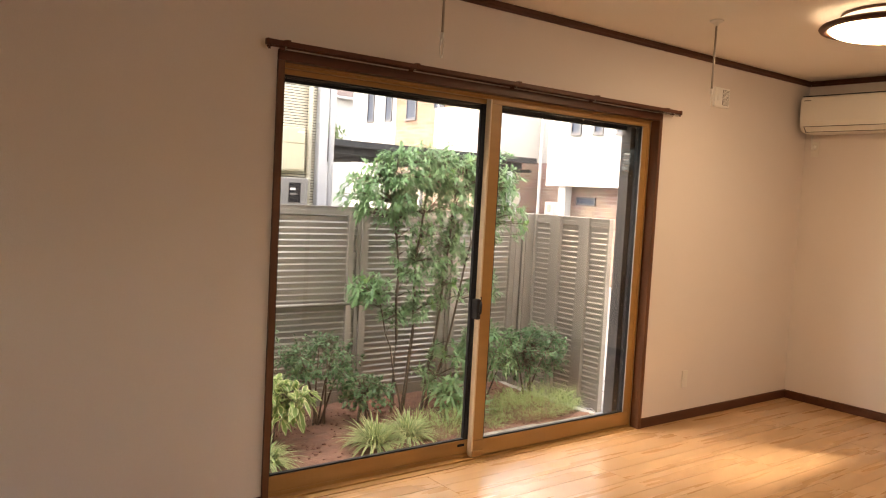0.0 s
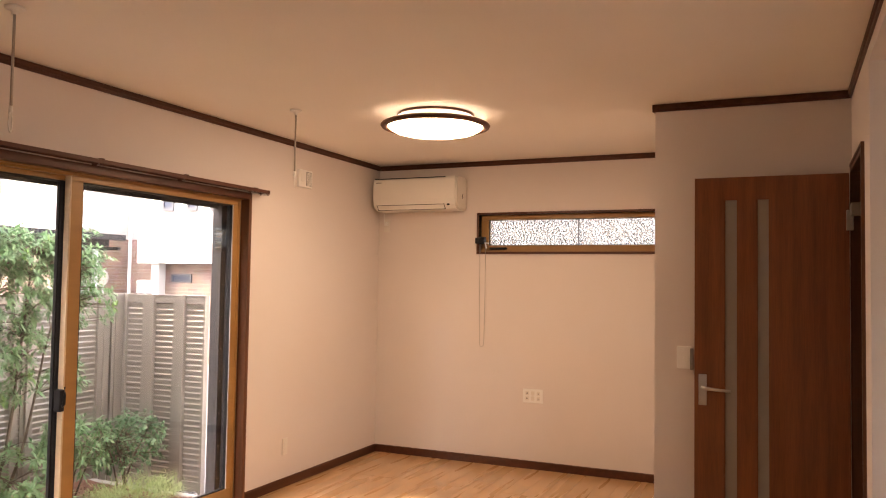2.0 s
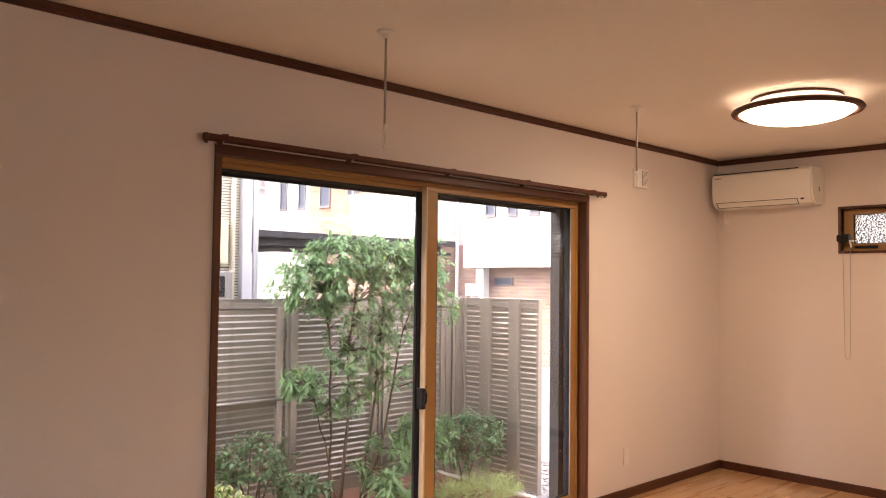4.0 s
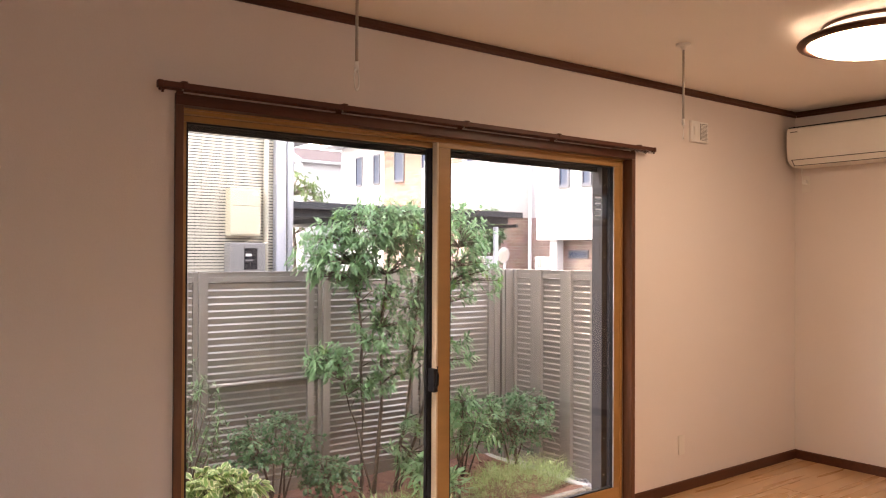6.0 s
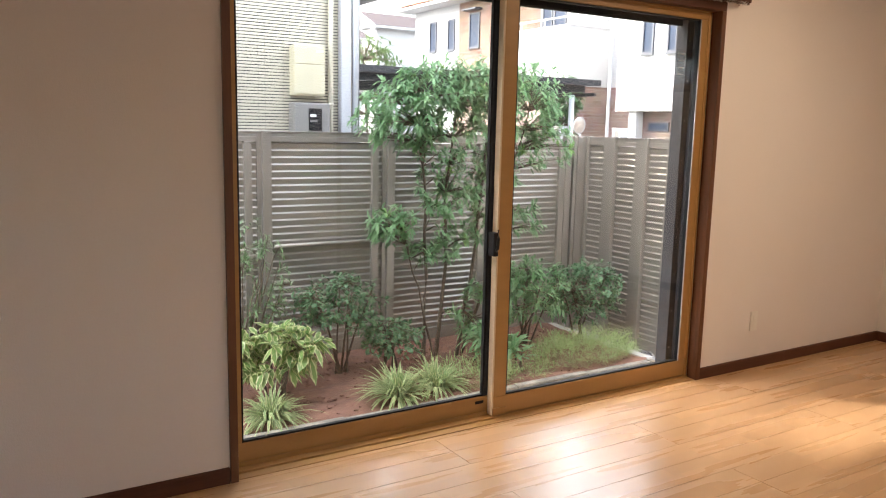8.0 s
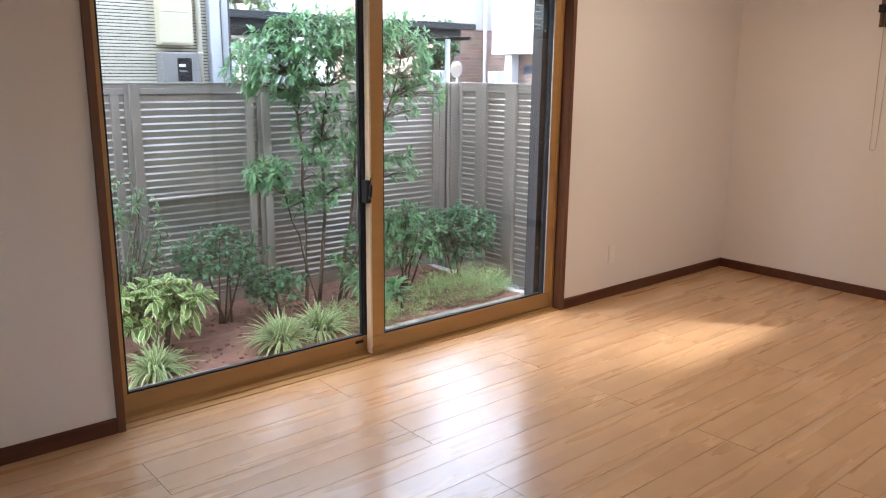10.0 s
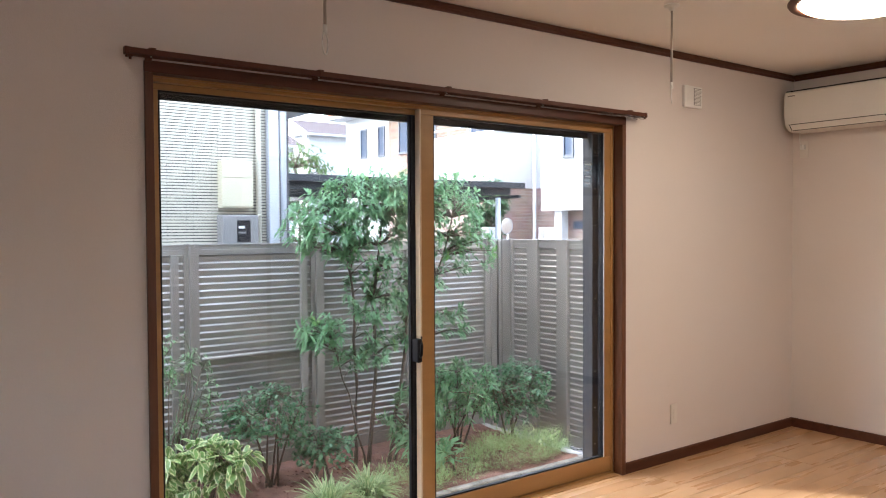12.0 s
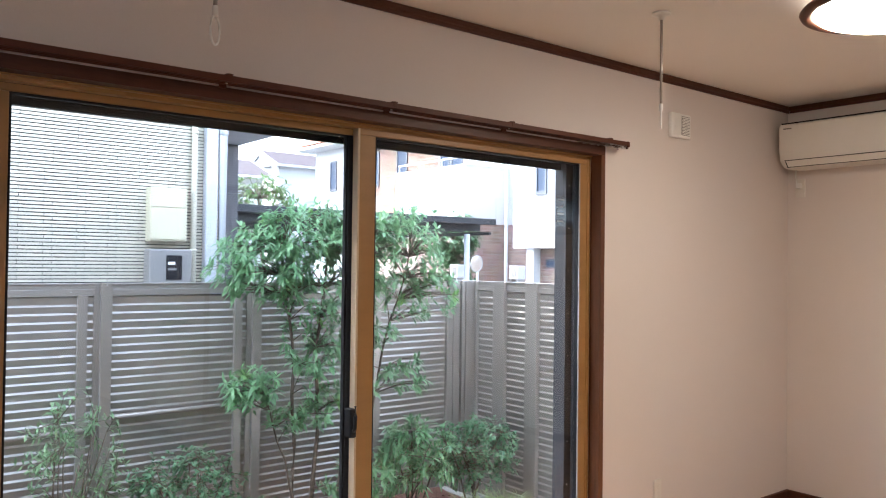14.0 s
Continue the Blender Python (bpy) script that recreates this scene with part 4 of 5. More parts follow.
build_fence("louvred_fence", "y", -0.57, [(1.392, 1.590), (1.722, 1.942), (2.080, 2.27)],
            [(1.688, 0.066, 0.022), (2.054, 0.050, 0.022)],
            [(1.376, 0.030, 0.022), (1.623, 0.062, 0.03), (1.985, 0.084, 0.03), (2.284, 0.030, 0.02)],
            [], -0.39, 1, "dark bronze louvred metal fence return panel")
solo("fence_footing", boxes((-6.3, -0.62, 2.315, 2.43, -0.46, -0.312), bevel=0.006), CONC, (0, 0, 0), "pale concrete footing under the fence", "footing", kind="structure")


# ---- plants ----
def add_leaf(bm, uvl, p, d, up, length, width, droop, shape=0.5, fold=0.15, segs=3):
    """A folded blade from p along d, widest at shape, drooping towards its tip."""
    d = d.normalized()
    side = d.cross(up)
    if side.length < 1e-3:
        side = d.cross(Vector((1, 0, 0)))
    side.normalize()
    nrm = side.cross(d).normalized()
    rows = []
    for k in range(segs + 1):
        t = k / segs
        w = width * 0.5 * (math.sin(math.pi * min(1, t ** (math.log(0.5) / math.log(shape)))) if 0 < t < 1 else 0.06)
        c = p + d * (length * t) - Vector((0, 0, 1)) * (droop * length * t * t)
        rows.append((c - side * w + nrm * (fold * w), c, c + side * w + nrm * (fold * w), t))
    vs = [[bm.verts.new(q) for q in r[:3]] for r in rows]
    for a, b, ra, rb in zip(vs, vs[1:], rows, rows[1:]):
        for i in (0, 1):
            f = bm.faces.new((a[i], a[i + 1], b[i + 1], b[i]))
            f.smooth = True
            for lp, (u, v) in zip(f.loops, ((i / 2, ra[3]), ((i + 1) / 2, ra[3]), ((i + 1) / 2, rb[3]), (i / 2, rb[3]))):
                lp[uvl].uv = (u, v)


def rand_dir(rng, zmin=-0.3, zmax=0.8):
    a = rng.uniform(0, 2 * math.pi)
    z = rng.uniform(zmin, zmax)
    r = math.sqrt(max(0.0, 1 - z * z))
    return Vector((r * math.cos(a), r * math.sin(a), z))


def whorl(bm, uvl, rng, p, axis, n, length, width, droop, shape=0.5):
    """A rosette of narrow leaves round the end of a twig."""
    axis = axis.normalized()
    q = axis.to_track_quat("Z", "Y")
    a0 = rng.uniform(0, 6.28)
    for k in range(n):
        a = a0 + k * 2.4
        el = rng.uniform(0.05, 0.75)
        d = q @ Vector((math.cos(a) * math.cos(el), math.sin(a) * math.cos(el), math.sin(el)))
        add_leaf(bm, uvl, p - axis * rng.uniform(0, 0.045), d, Vector((0, 0, 1)), length * rng.uniform(0.65, 1.15), width * rng.uniform(0.8, 1.2), droop * rng.uniform(0.5, 1.4), shape)


def build_tree(name, base, stems, clumps, leaf, label, seed, leaf_len=0.078, leaf_w=0.019, droop=0.16, per=11, young=None, twig_r=0.0028, yfrac=0.08):
    """stems: polylines with radii; clumps: (centre, radii, whorls). Each whorl gets a twig from the nearest stem point."""
    rng = random.Random(seed)
    t = thing(name, base, label, "tree")
    allp = []
    for pts, r0, r1 in stems:
        bm = bmesh.new()
        fine = []
        for a, b in zip(pts, pts[1:]):
            for k in range(4):
                u = k / 4
                fine.append(Vector(a).lerp(Vector(b), u))
        fine.append(Vector(pts[-1]))
        fine = [p + Vector((rng.uniform(-1, 1), rng.uniform(-1, 1), 0)) * 0.008 for p in fine]
        k = len(fine) - 1
        tube(bm, fine, [r0 + (r1 - r0) * i / k for i in range(k + 1)], 7)
        part("trunk", bm, BARK, t)
        allp += fine[2:]
    bl, bt, by = bmesh.new(), bmesh.new(), bmesh.new()
    ul, uy = bl.loops.layers.uv.new("UVMap"), by.loops.layers.uv.new("UVMap")
    for c, rad, count in clumps:
        c = Vector(c)
        for k in range(count):
            d = rand_dir(rng, -0.9, 1.0)
            s = rng.uniform(0.35, 1.0) ** 0.5
            p = c + Vector((d.x * rad[0], d.y * rad[1], d.z * rad[2])) * s
            near = min(allp, key=lambda q: (q - p).length + (0.35 if q.z > p.z else 0))
            mid = near.lerp(p, 0.55) + Vector((0, 0, 0.02))
            ax = (p - near).normalized() + Vector((0, 0, 0.45))
            tube(bt, [near, mid, p], [twig_r * 1.6, twig_r, twig_r * 0.5], 4, caps=False)
            if rng.random() < yfrac and young is not None and d.z > 0:
                whorl(by, uy, rng, p, ax, per - 2, leaf_len * 0.8, leaf_w, droop * 0.6)
            else:
                whorl(bl, ul, rng, p, ax, per, leaf_len, leaf_w, droop)
            if rng.random() < 0.6:
                m = near.lerp(p, rng.uniform(0.5, 0.85))
                whorl(bl, ul, rng, m, ax, max(3, per // 2), leaf_len * 0.9, leaf_w, droop)
    part("twigs", bt, BARK, t)
    part("crown", bl, leaf, t)
    if young is not None:
        part("young_leaves", by, young, t, "paler young leaves")
    else:
        by.free()
    return t


build_tree("garden_tree", (-2.3, 1.84, GZ),
           [([(-2.44, 1.86, -0.33), (-2.42, 1.86, 0.3), (-2.46, 1.84, 0.95), (-2.56, 1.80, 1.48)], 0.015, 0.006),
            ([(-2.30, 1.90, -0.33), (-2.24, 1.90, 0.35), (-2.28, 1.86, 0.9), (-2.22, 1.80, 1.65)], 0.017, 0.006),
            ([(-2.18, 1.84, -0.33), (-2.02, 1.86, 0.4), (-1.98, 1.84, 1.0), (-1.93, 1.80, 1.60)], 0.015, 0.006),
            ([(-2.36, 1.82, -0.33), (-2.52, 1.80, 0.25), (-2.68, 1.76, 0.66)], 0.009, 0.004),
            ([(-2.10, 1.88, -0.33), (-1.90, 1.86, 0.25), (-1.78, 1.84, 0.9), (-1.60, 1.80, 1.48)], 0.013, 0.005)],
           [((-2.76, 1.72, 1.42), (0.30, 0.30, 0.20), 78), ((-2.42, 1.76, 1.62), (0.32, 0.32, 0.20), 100), ((-2.04, 1.78, 1.62), (0.34, 0.32, 0.22), 100),
            ((-1.62, 1.76, 1.56), (0.28, 0.28, 0.30), 72), ((-1.46, 1.74, 1.22), (0.18, 0.24, 0.18), 30), ((-2.22, 1.78, 1.28), (0.46, 0.28, 0.20), 78),
            ((-2.20, 1.76, 1.44), (0.80, 0.30, 0.34), 80), ((-2.20, 1.78, 0.85), (0.40, 0.22, 0.40), 24),
            ((-2.10, 1.80, 1.00), (0.26, 0.24, 0.18), 34), ((-2.76, 1.74, 0.72), (0.18, 0.20, 0.14), 34), ((-2.52, 1.76, 0.52), (0.14, 0.14, 0.10), 12),
            ((-1.98, 1.80, 0.70), (0.18, 0.22, 0.18), 20), ((-2.26, 1.76, 0.54), (0.13, 0.16, 0.11), 12), ((-2.04, 1.72, 0.06), (0.22, 0.20, 0.24), 32), ((-1.62, 1.76, 0.72), (0.12, 0.16, 0.12), 12),
            ((-2.36, 1.78, 0.92), (0.20, 0.22, 0.20), 22), ((-1.86, 1.78, 1.10), (0.22, 0.22, 0.22), 24)],
           LEAF_A, "multi-stemmed garden tree with narrow drooping leaves", 11, leaf_len=0.076, leaf_w=0.0175, droop=0.24, per=13, young=LEAF_Y)


def build_shrub(name, base, centre, rad, count, leaf, label, seed, leaf_len, leaf_w, droop=0.2, shape=0.5, per=6, stems=6, sparse=0.0):
    rng = random.Random(seed)
    t = thing(name, base, label, "shrub")
    c = Vector(centre)
    bs, bl = bmesh.new(), bmesh.new()
    ul = bl.loops.layers.uv.new("UVMap")
    b0 = Vector(base)
    tips = []
    for k in range(stems):
        d = rand_dir(rng, 0.2, 1.0)
        e = c + Vector((d.x * rad[0], d.y * rad[1], d.z * rad[2])) * 0.75
        s = b0 + Vector((rng.uniform(-0.05, 0.05), rng.uniform(-0.05, 0.05), -0.03))
        m = s.lerp(e, 0.5) + Vector((0, 0, 0.05))
        tube(bs, [s, m, e], [0.009, 0.006, 0.003], 5)
        tips += [s.lerp(m, 0.5), m, m.lerp(e, 0.5), e]
    for k in range(count):
        d = rand_dir(rng, -0.7, 1.0)
        p = c + Vector((d.x * rad[0], d.y * rad[1], d.z * rad[2])) * (rng.uniform(0.3 + sparse, 1.05) ** 0.6)
        near = min(tips, key=lambda q: (q - p).length)
        ax = (p - near) + Vector((0, 0, 0.06))
        tube(bs, [near, p], [0.003, 0.0014], 4, caps=False)
        n = max(2, int((p - near).length / 0.035))
        q = ax.normalized().to_track_quat("Z", "Y")
        for i in range(n):
            pt = near.lerp(p, (i + 1) / n)
            for sgn in (-1, 1):
                a = rng.uniform(0, 6.28)
                dd = q @ Vector((math.cos(a), math.sin(a), rng.uniform(0.3, 0.9)))
                add_leaf(bl, ul, pt, dd, Vector((0, 0, 1)), leaf_len * rng.uniform(0.7, 1.2), leaf_w * rng.uniform(0.8, 1.2), droop, shape, segs=3)
        whorl(bl, ul, rng, p, ax, per, leaf_len, leaf_w, droop, shape)
    part("stems", bs, BARK, t)
    part("foliage", bl, leaf, t)
    return t


build_shrub("evergreen_shrub", (-1.02, 1.80, GZ), (-1.02, 1.76, 0.08), (0.36, 0.28, 0.29), 270, LEAF_B, "round-leaved evergreen shrub by the fence corner", 21, 0.036, 0.020, shape=0.6)
build_shrub("evergreen_shrub", (-1.56, 1.84, GZ), (-1.54, 1.78, 0.12), (0.32, 0.24, 0.28), 140, LEAF_A, "leafy green shrub with narrow leaves beside the tree", 22, 0.072, 0.018, 0.35)
build_shrub("evergreen_shrub", (-3.06, 1.92, GZ), (-3.10, 1.86, 0.16), (0.36, 0.24, 0.23), 190, LEAF_B, "dark glossy spreading shrub against the fence", 23, 0.036, 0.019, shape=0.55)
build_shrub("evergreen_shrub", (-2.76, 1.74, GZ), (-2.74, 1.74, -0.08), (0.22, 0.2, 0.16), 80, LEAF_B, "low dark glossy shrub under the tree", 24, 0.040, 0.022, shape=0.55)
build_shrub("variegated_shrub", (-3.62, 1.60, GZ), (-3.62, 1.56, 0.0), (0.30, 0.24, 0.17), 60, LEAF_C, "cream-edged broadleaf shrub in the planting bed", 25, 0.105, 0.044, 0.32, 0.5)
build_shrub("wispy_shrub", (-3.70, 2.00, GZ), (-3.66, 1.96, 0.24), (0.30, 0.18, 0.52), 150, LEAF_E, "wispy grey-green shrub with thin stems by the fence", 26, 0.050, 0.011, 0.1, 0.5, per=4, stems=9)
build_shrub("lance_leaf_plant", (-1.99, 1.36, GZ), (-1.99, 1.36, -0.15), (0.09, 0.08, 0.08), 9, LEAF_A, "small lance-leaved seedling in the soil", 27, 0.12, 0.036, 0.3, 0.5, per=6, stems=3)
build_shrub("lance_leaf_plant", (-2.12, 1.60, GZ), (-2.10, 1.58, -0.10), (0.16, 0.12, 0.14), 22, LEAF_A, "low lance-leaved growth at the foot of the tree", 28, 0.105, 0.026, 0.4, 0.5, per=6, stems=4)


def build_tuft(base, radius, height, count, leaf, label, seed, width=0.015, name="grass_tuft"):
    rng = random.Random(seed)
    t = thing(name, base, label, "grass tuft", "striped grass tufts" if name == "grass_tuft" else "")
    bl = bmesh.new()
    ul = bl.loops.layers.uv.new("UVMap")
    b0 = Vector(base)
    for k in range(count):
        a = rng.uniform(0, 6.28)
        el = rng.uniform(0.55, 1.45)
        d = Vector((math.cos(a) * math.cos(el), math.sin(a) * math.cos(el), math.sin(el)))
        L = height * rng.uniform(0.8, 1.5)
        add_leaf(bl, ul, b0 + Vector((math.cos(a), math.sin(a), 0)) * rng.uniform(0, 0.035), d, Vector((0, 0, 1)), L, width * rng.uniform(0.8, 1.2), rng.uniform(0.25, 0.75) * radius / height, 0.35, segs=6)
    part("blades", bl, leaf, t)
    return t


build_tuft((-3.78, 1.25, GZ), 0.34, 0.25, 270, LEAF_D, "striped strap-leaf grass tuft at the kerb", 31)
build_tuft((-2.98, 1.24, GZ), 0.34, 0.28, 300, LEAF_D, "large striped strap-leaf grass tuft at the kerb", 32)
build_tuft((-2.68, 1.28, GZ), 0.30, 0.26, 240, LEAF_D, "striped strap-leaf grass tuft at the kerb", 33)


def build_groundcover(base, rad, count, label, seed):
    """A low feathery mound of thin arching sprays."""
    rng = random.Random(seed)
    t = thing("ground_cover", base, label, "ground cover")
    bl = bmesh.new()
    ul = bl.loops.layers.uv.new("UVMap")
    b0 = Vector(base)
    for k in range(count):
        a = rng.uniform(0, 6.28)
        s = math.sqrt(rng.random())
        p = b0 + Vector((math.cos(a) * rad[0] * s, math.sin(a) * rad[1] * s, rad[2] * (1 - s * s) * rng.uniform(0.1, 0.9)))
        d = Vector((math.cos(a) * 0.8, math.sin(a) * 0.8, rng.uniform(0.2, 1.1)))
        L = rng.uniform(0.08, 0.17)
        for i in range(5):
            q = p + d.normalized() * (L * i / 5)
            dd = d + rand_dir(rng, -0.2, 0.5) * 0.9
            add_leaf(bl, ul, q, dd, Vector((0, 0, 1)), L * 0.45, 0.0055, 0.3, 0.5, segs=2)
    part("sprays", bl, LEAF_F, t)


build_groundcover((-1.34, 1.38, GZ), (0.42, 0.20, 0.17), 850, "feathery yellow-green ground cover by the kerb", 41)
build_groundcover((-2.36, 1.28, GZ), (0.24, 0.14, 0.12), 300, "small feathery yellow-green ground cover", 42)
build_groundcover((-1.98, 1.24, GZ), (0.10, 0.08, 0.05), 60, "small feathery yellow-green ground cover", 43)

# ---- neighbouring tiled house ----
NYF = 3.10
NXR = -2.42
# wall height out of view, set to bound the sun patch indoors
NH = 5.2


def build_neighbour():
    h = thing("neighbour_house", (-5.0, 4.0, -0.46), "two-storey neighbouring house clad in cream border tiles", "house")
    # second box: unseen taller block, added to cut off the sun patch's left
    part("wall", boxes((-11.0, NXR, NYF + 0.008, 9.0, -0.46, NH), (-11.0, -5.75, NYF + 0.010, 8.9, NH, 7.4)), GROUT, h, "dark grouted backing wall with an unseen raised block that blocks sun")
    part("porch_wall", boxes((NXR + 0.001, -1.455, 4.96, 8.9, -0.46, 2.60)), GROUT, h)
    part("porch_slab", boxes((NXR + 0.001, -1.42, 3.02, 8.9, 2.605, 2.95), bevel=0.004), SOFFIT, h, "pale grey porch slab")
    # unseen roof, its eave placed to trim the sunlight on the floor
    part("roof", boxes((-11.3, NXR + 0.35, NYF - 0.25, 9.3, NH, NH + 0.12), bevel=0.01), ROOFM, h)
    # gutter elbow and pipes
    bm = bmesh.new()
    tube(bm, [(-2.622, NYF - 0.04, -0.46), (-2.622, NYF - 0.04, 5.4)], 0.021, 14)
    p = part("downpipe", bm, PIPEC, h, "cream downpipe")
    for z in (1.5, 2.35, 3.2):
        bm = bmesh.new()
        tube(bm, [(-2.622, NYF - 0.04, z), (-2.622, NYF - 0.04, z + 0.02)], 0.025, 14)
        part("pipe_clip", bm, PIPEC, p)
    d = part("duct", boxes((-2.545, -2.455, NYF - 0.075, NYF + 0.004, -0.46, 5.1), bevel=0.012), PIPEW, h, "pale grey rectangular pipe cover")
    bm = bmesh.new()
    pts = [(-2.415, NYF - 0.06, -0.46), (-2.415, NYF - 0.06, 2.44), (-2.408, NYF - 0.06, 2.475), (-2.385, NYF - 0.06, 2.49), (-2.20, NYF - 0.05, 2.49), (-2.165, NYF - 0.03, 2.50), (-2.16, NYF - 0.02, 2.60)]
    tube(bm, pts, 0.032, 14)
    drain = part("porch_drain", bm, PIPEW, h, "pale grey drainpipe turning under the porch slab")
    bm = bmesh.new()
    tube(bm, [(-2.415, NYF - 0.06, 2.36), (-2.415, NYF - 0.06, 2.42)], 0.037, 14)
    part("coupling", bm, PIPEW, drain)
    # tiles: the stretch seen over the fence as single pieces, the rest joined
    tw, th, gx, gz = 0.196, 0.0168, 0.0045, 0.0072
    def tile_mesh(u):
        return boxes((0, u, 0.0, 0.009, 0, th))
    full = mesh_of("tile", tile_mesh(tw), TILEM)
    rest = bmesh.new()
    count = 0
    wallob = next(o for o in h.children if o.name.startswith("wall"))
    o = origin_of(wallob)
    r = 0
    z = 0.9
    rng = random.Random(3)
    while z < 3.0:
        off = (0.0, 0.26)[r % 2] * (tw + gx) + rng.uniform(-0.002, 0.002)
        x = -5.2 + off - (tw + gx)
        while x < NXR - 0.01:
            x1 = min(x + tw, NXR)
            if x1 - x > 0.02:
                near = -3.75 < x < -2.7 and 1.66 < z < 2.65 and count < 300 and x1 - x > tw - 0.001
                if near:
                    t = new("tile", full)
                    t.parent = wallob
                    t.location = Vector((x, NYF - 0.001 + rng.uniform(-0.0007, 0.0007), z)) - o
                    count += 1
                else:
                    box(rest, x, x1, NYF - 0.001 + rng.uniform(-0.0007, 0.0007), NYF + 0.0075, z, z + th)
            x += tw + gx
        z += th + gz
        r += 1
    tagged(part("tiles_rest", rest, TILEB, wallob), kind="stuff")
    dark = bmesh.new()
    z, r = 1.0, 0
    while z < 2.58:
        x = NXR + (0.0, 0.1)[r % 2] - 0.1
        while x < -1.46:
            a, b = max(x, NXR + 0.01), min(x + tw, -1.455)
            if b - a > 0.01:
                box(dark, a, b, 4.952, 4.9605, z, z + th)
            x += tw + gx
        z += th + gz
        r += 1
    tagged(part("dark_tiles", dark, DTILE, h, "dark grey border tiles in the porch"), kind="stuff")


build_neighbour()


def build_meter_boxes():
    m = thing("meter_cabinet", (-2.82, NYF, 1.56), "beige painted steel cabinet on the tiled wall", "meter cabinet")
    part("body", boxes((-2.952, -2.692, NYF - 0.10, NYF, 1.565, 1.945), bevel=0.008), BEIGE, m)
    part("cover", boxes((-2.946, -2.698, NYF - 0.108, NYF - 0.1005, 1.58, 1.80), bevel=0.003), BEIGE, m)
    part("cover", boxes((-2.946, -2.698, NYF - 0.106, NYF - 0.1005, 1.806, 1.93), bevel=0.003), BEIGE, m)
    part("label_bar", boxes((-2.765, -2.715, NYF - 0.1075, NYF - 0.1062, 1.895, 1.912)), WHITEP, m)
    g = thing("electric_meter", (-2.81, NYF, 1.2), "grey electricity meter box with a dark window", "electric meter")
    part("body", boxes((-2.962, -2.662, NYF - 0.13, NYF, 1.10, 1.512), bevel=0.012), GREYBOX, g)
    part("display_window", boxes((-2.845, -2.735, NYF - 0.136, NYF - 0.1305, 1.30, 1.47), bevel=0.003), BLACK, g)
    part("label_bar", boxes((-2.835, -2.785, NYF - 0.1375, NYF - 0.1362, 1.405, 1.425)), WHITEP, g)
    part("label_bar", boxes((-2.835, -2.775, NYF - 0.1375, NYF - 0.1362, 1.365, 1.38)), GREYBOX, g)


build_meter_boxes()


# ---- carport behind the fence ----
def build_carport():
    c = thing("carport", (1.0, 8.0, -0.46), "dark flat-roofed carport on pale posts", "carport")
    part("front_beam", boxes((-2.20, 3.80, 6.86, 6.96, 2.06, 2.155), bevel=0.006), CARP, c)
    part("roof_sheet", boxes((-2.20, 3.80, 6.965, 9.9, 2.115, 2.15)), CARP, c)
    for k in range(7):
        part("rafter", boxes((-2.20, 3.72, 7.15 + k * 0.42, 7.21 + k * 0.42, 1.96, 2.11)), CARP, c)
    for x in (-2.0, -0.55, 0.9, 2.35, 3.74):
        part("purlin", boxes((x, x + 0.05, 6.965, 9.85, 1.90, 1.955)), CARP, c)
    for x, y in ((3.29, 6.98), (3.29, 9.6), (-1.6, 9.6)):
        bm = bmesh.new()
        tube(bm, [(x, y, -0.46), (x, y, 1.90)], 0.045, 14)
        part("post", bm, PIPEW, c)


build_carport()


# ---- traffic mirror and house-side boxes across the lane ----
def build_mirror():
    m = thing("traffic_mirror", (4.52, 8.18, -0.46), "round convex traffic mirror on a pole", "traffic mirror")
    bm = bmesh.new()
    tube(bm, [(4.60, 8.22, -0.46), (4.60, 8.22, 1.50)], 0.022, 12)
    part("pole", bm, PIPEW, m)
    q = Matrix.Translation((4.52, 8.16, 1.43)) @ Vector((0.10, -0.99, -0.1)).to_track_quat("Z", "Y").to_matrix().to_4x4()
    bm = lathe(bmesh.new(), [(0, -0.03), (0.10, -0.026), (0.150, -0.008), (0.155, 0.012), (0.145, 0.015), (0.140, 0.0), (0, 0.010)], 0, 0, 32)
    bmesh.ops.transform(bm, matrix=q, verts=bm.verts[:])
    part("hood", bm, PIPEW, m)
    bm = lathe(bmesh.new(), [(0.139, 0.006), (0.10, 0.016), (0.05, 0.021), (0, 0.023)], 0, 0, 32)
    bmesh.ops.transform(bm, matrix=q, verts=bm.verts[:])
    part("mirror_face", bm, CHROME, m, "convex mirror glass")


build_mirror()


def build_outdoor_unit(x, y, z):
    u = thing("outdoor_unit", (x, y, z), "small white air-conditioning outdoor unit", "outdoor unit", "outdoor units")
    part("case", boxes((x - 0.10, x + 0.10, y - 0.11, y + 0.11, z, z + 0.24), bevel=0.012), PIPEW, u)
    part("grille", boxes((x - 0.106, x - 0.1005, y - 0.07, y + 0.04, z + 0.04, z + 0.20), bevel=0.004), GREYBOX, u)
    part("stand", boxes((x - 0.09, x + 0.09, y - 0.09, y - 0.06, -0.46, z), (x - 0.09, x + 0.09, y + 0.06, y + 0.09, -0.46, z)), GREYBOX, u)


build_outdoor_unit(4.45, 8.60, 1.17)
build_outdoor_unit(5.12, 7.72, 1.16)


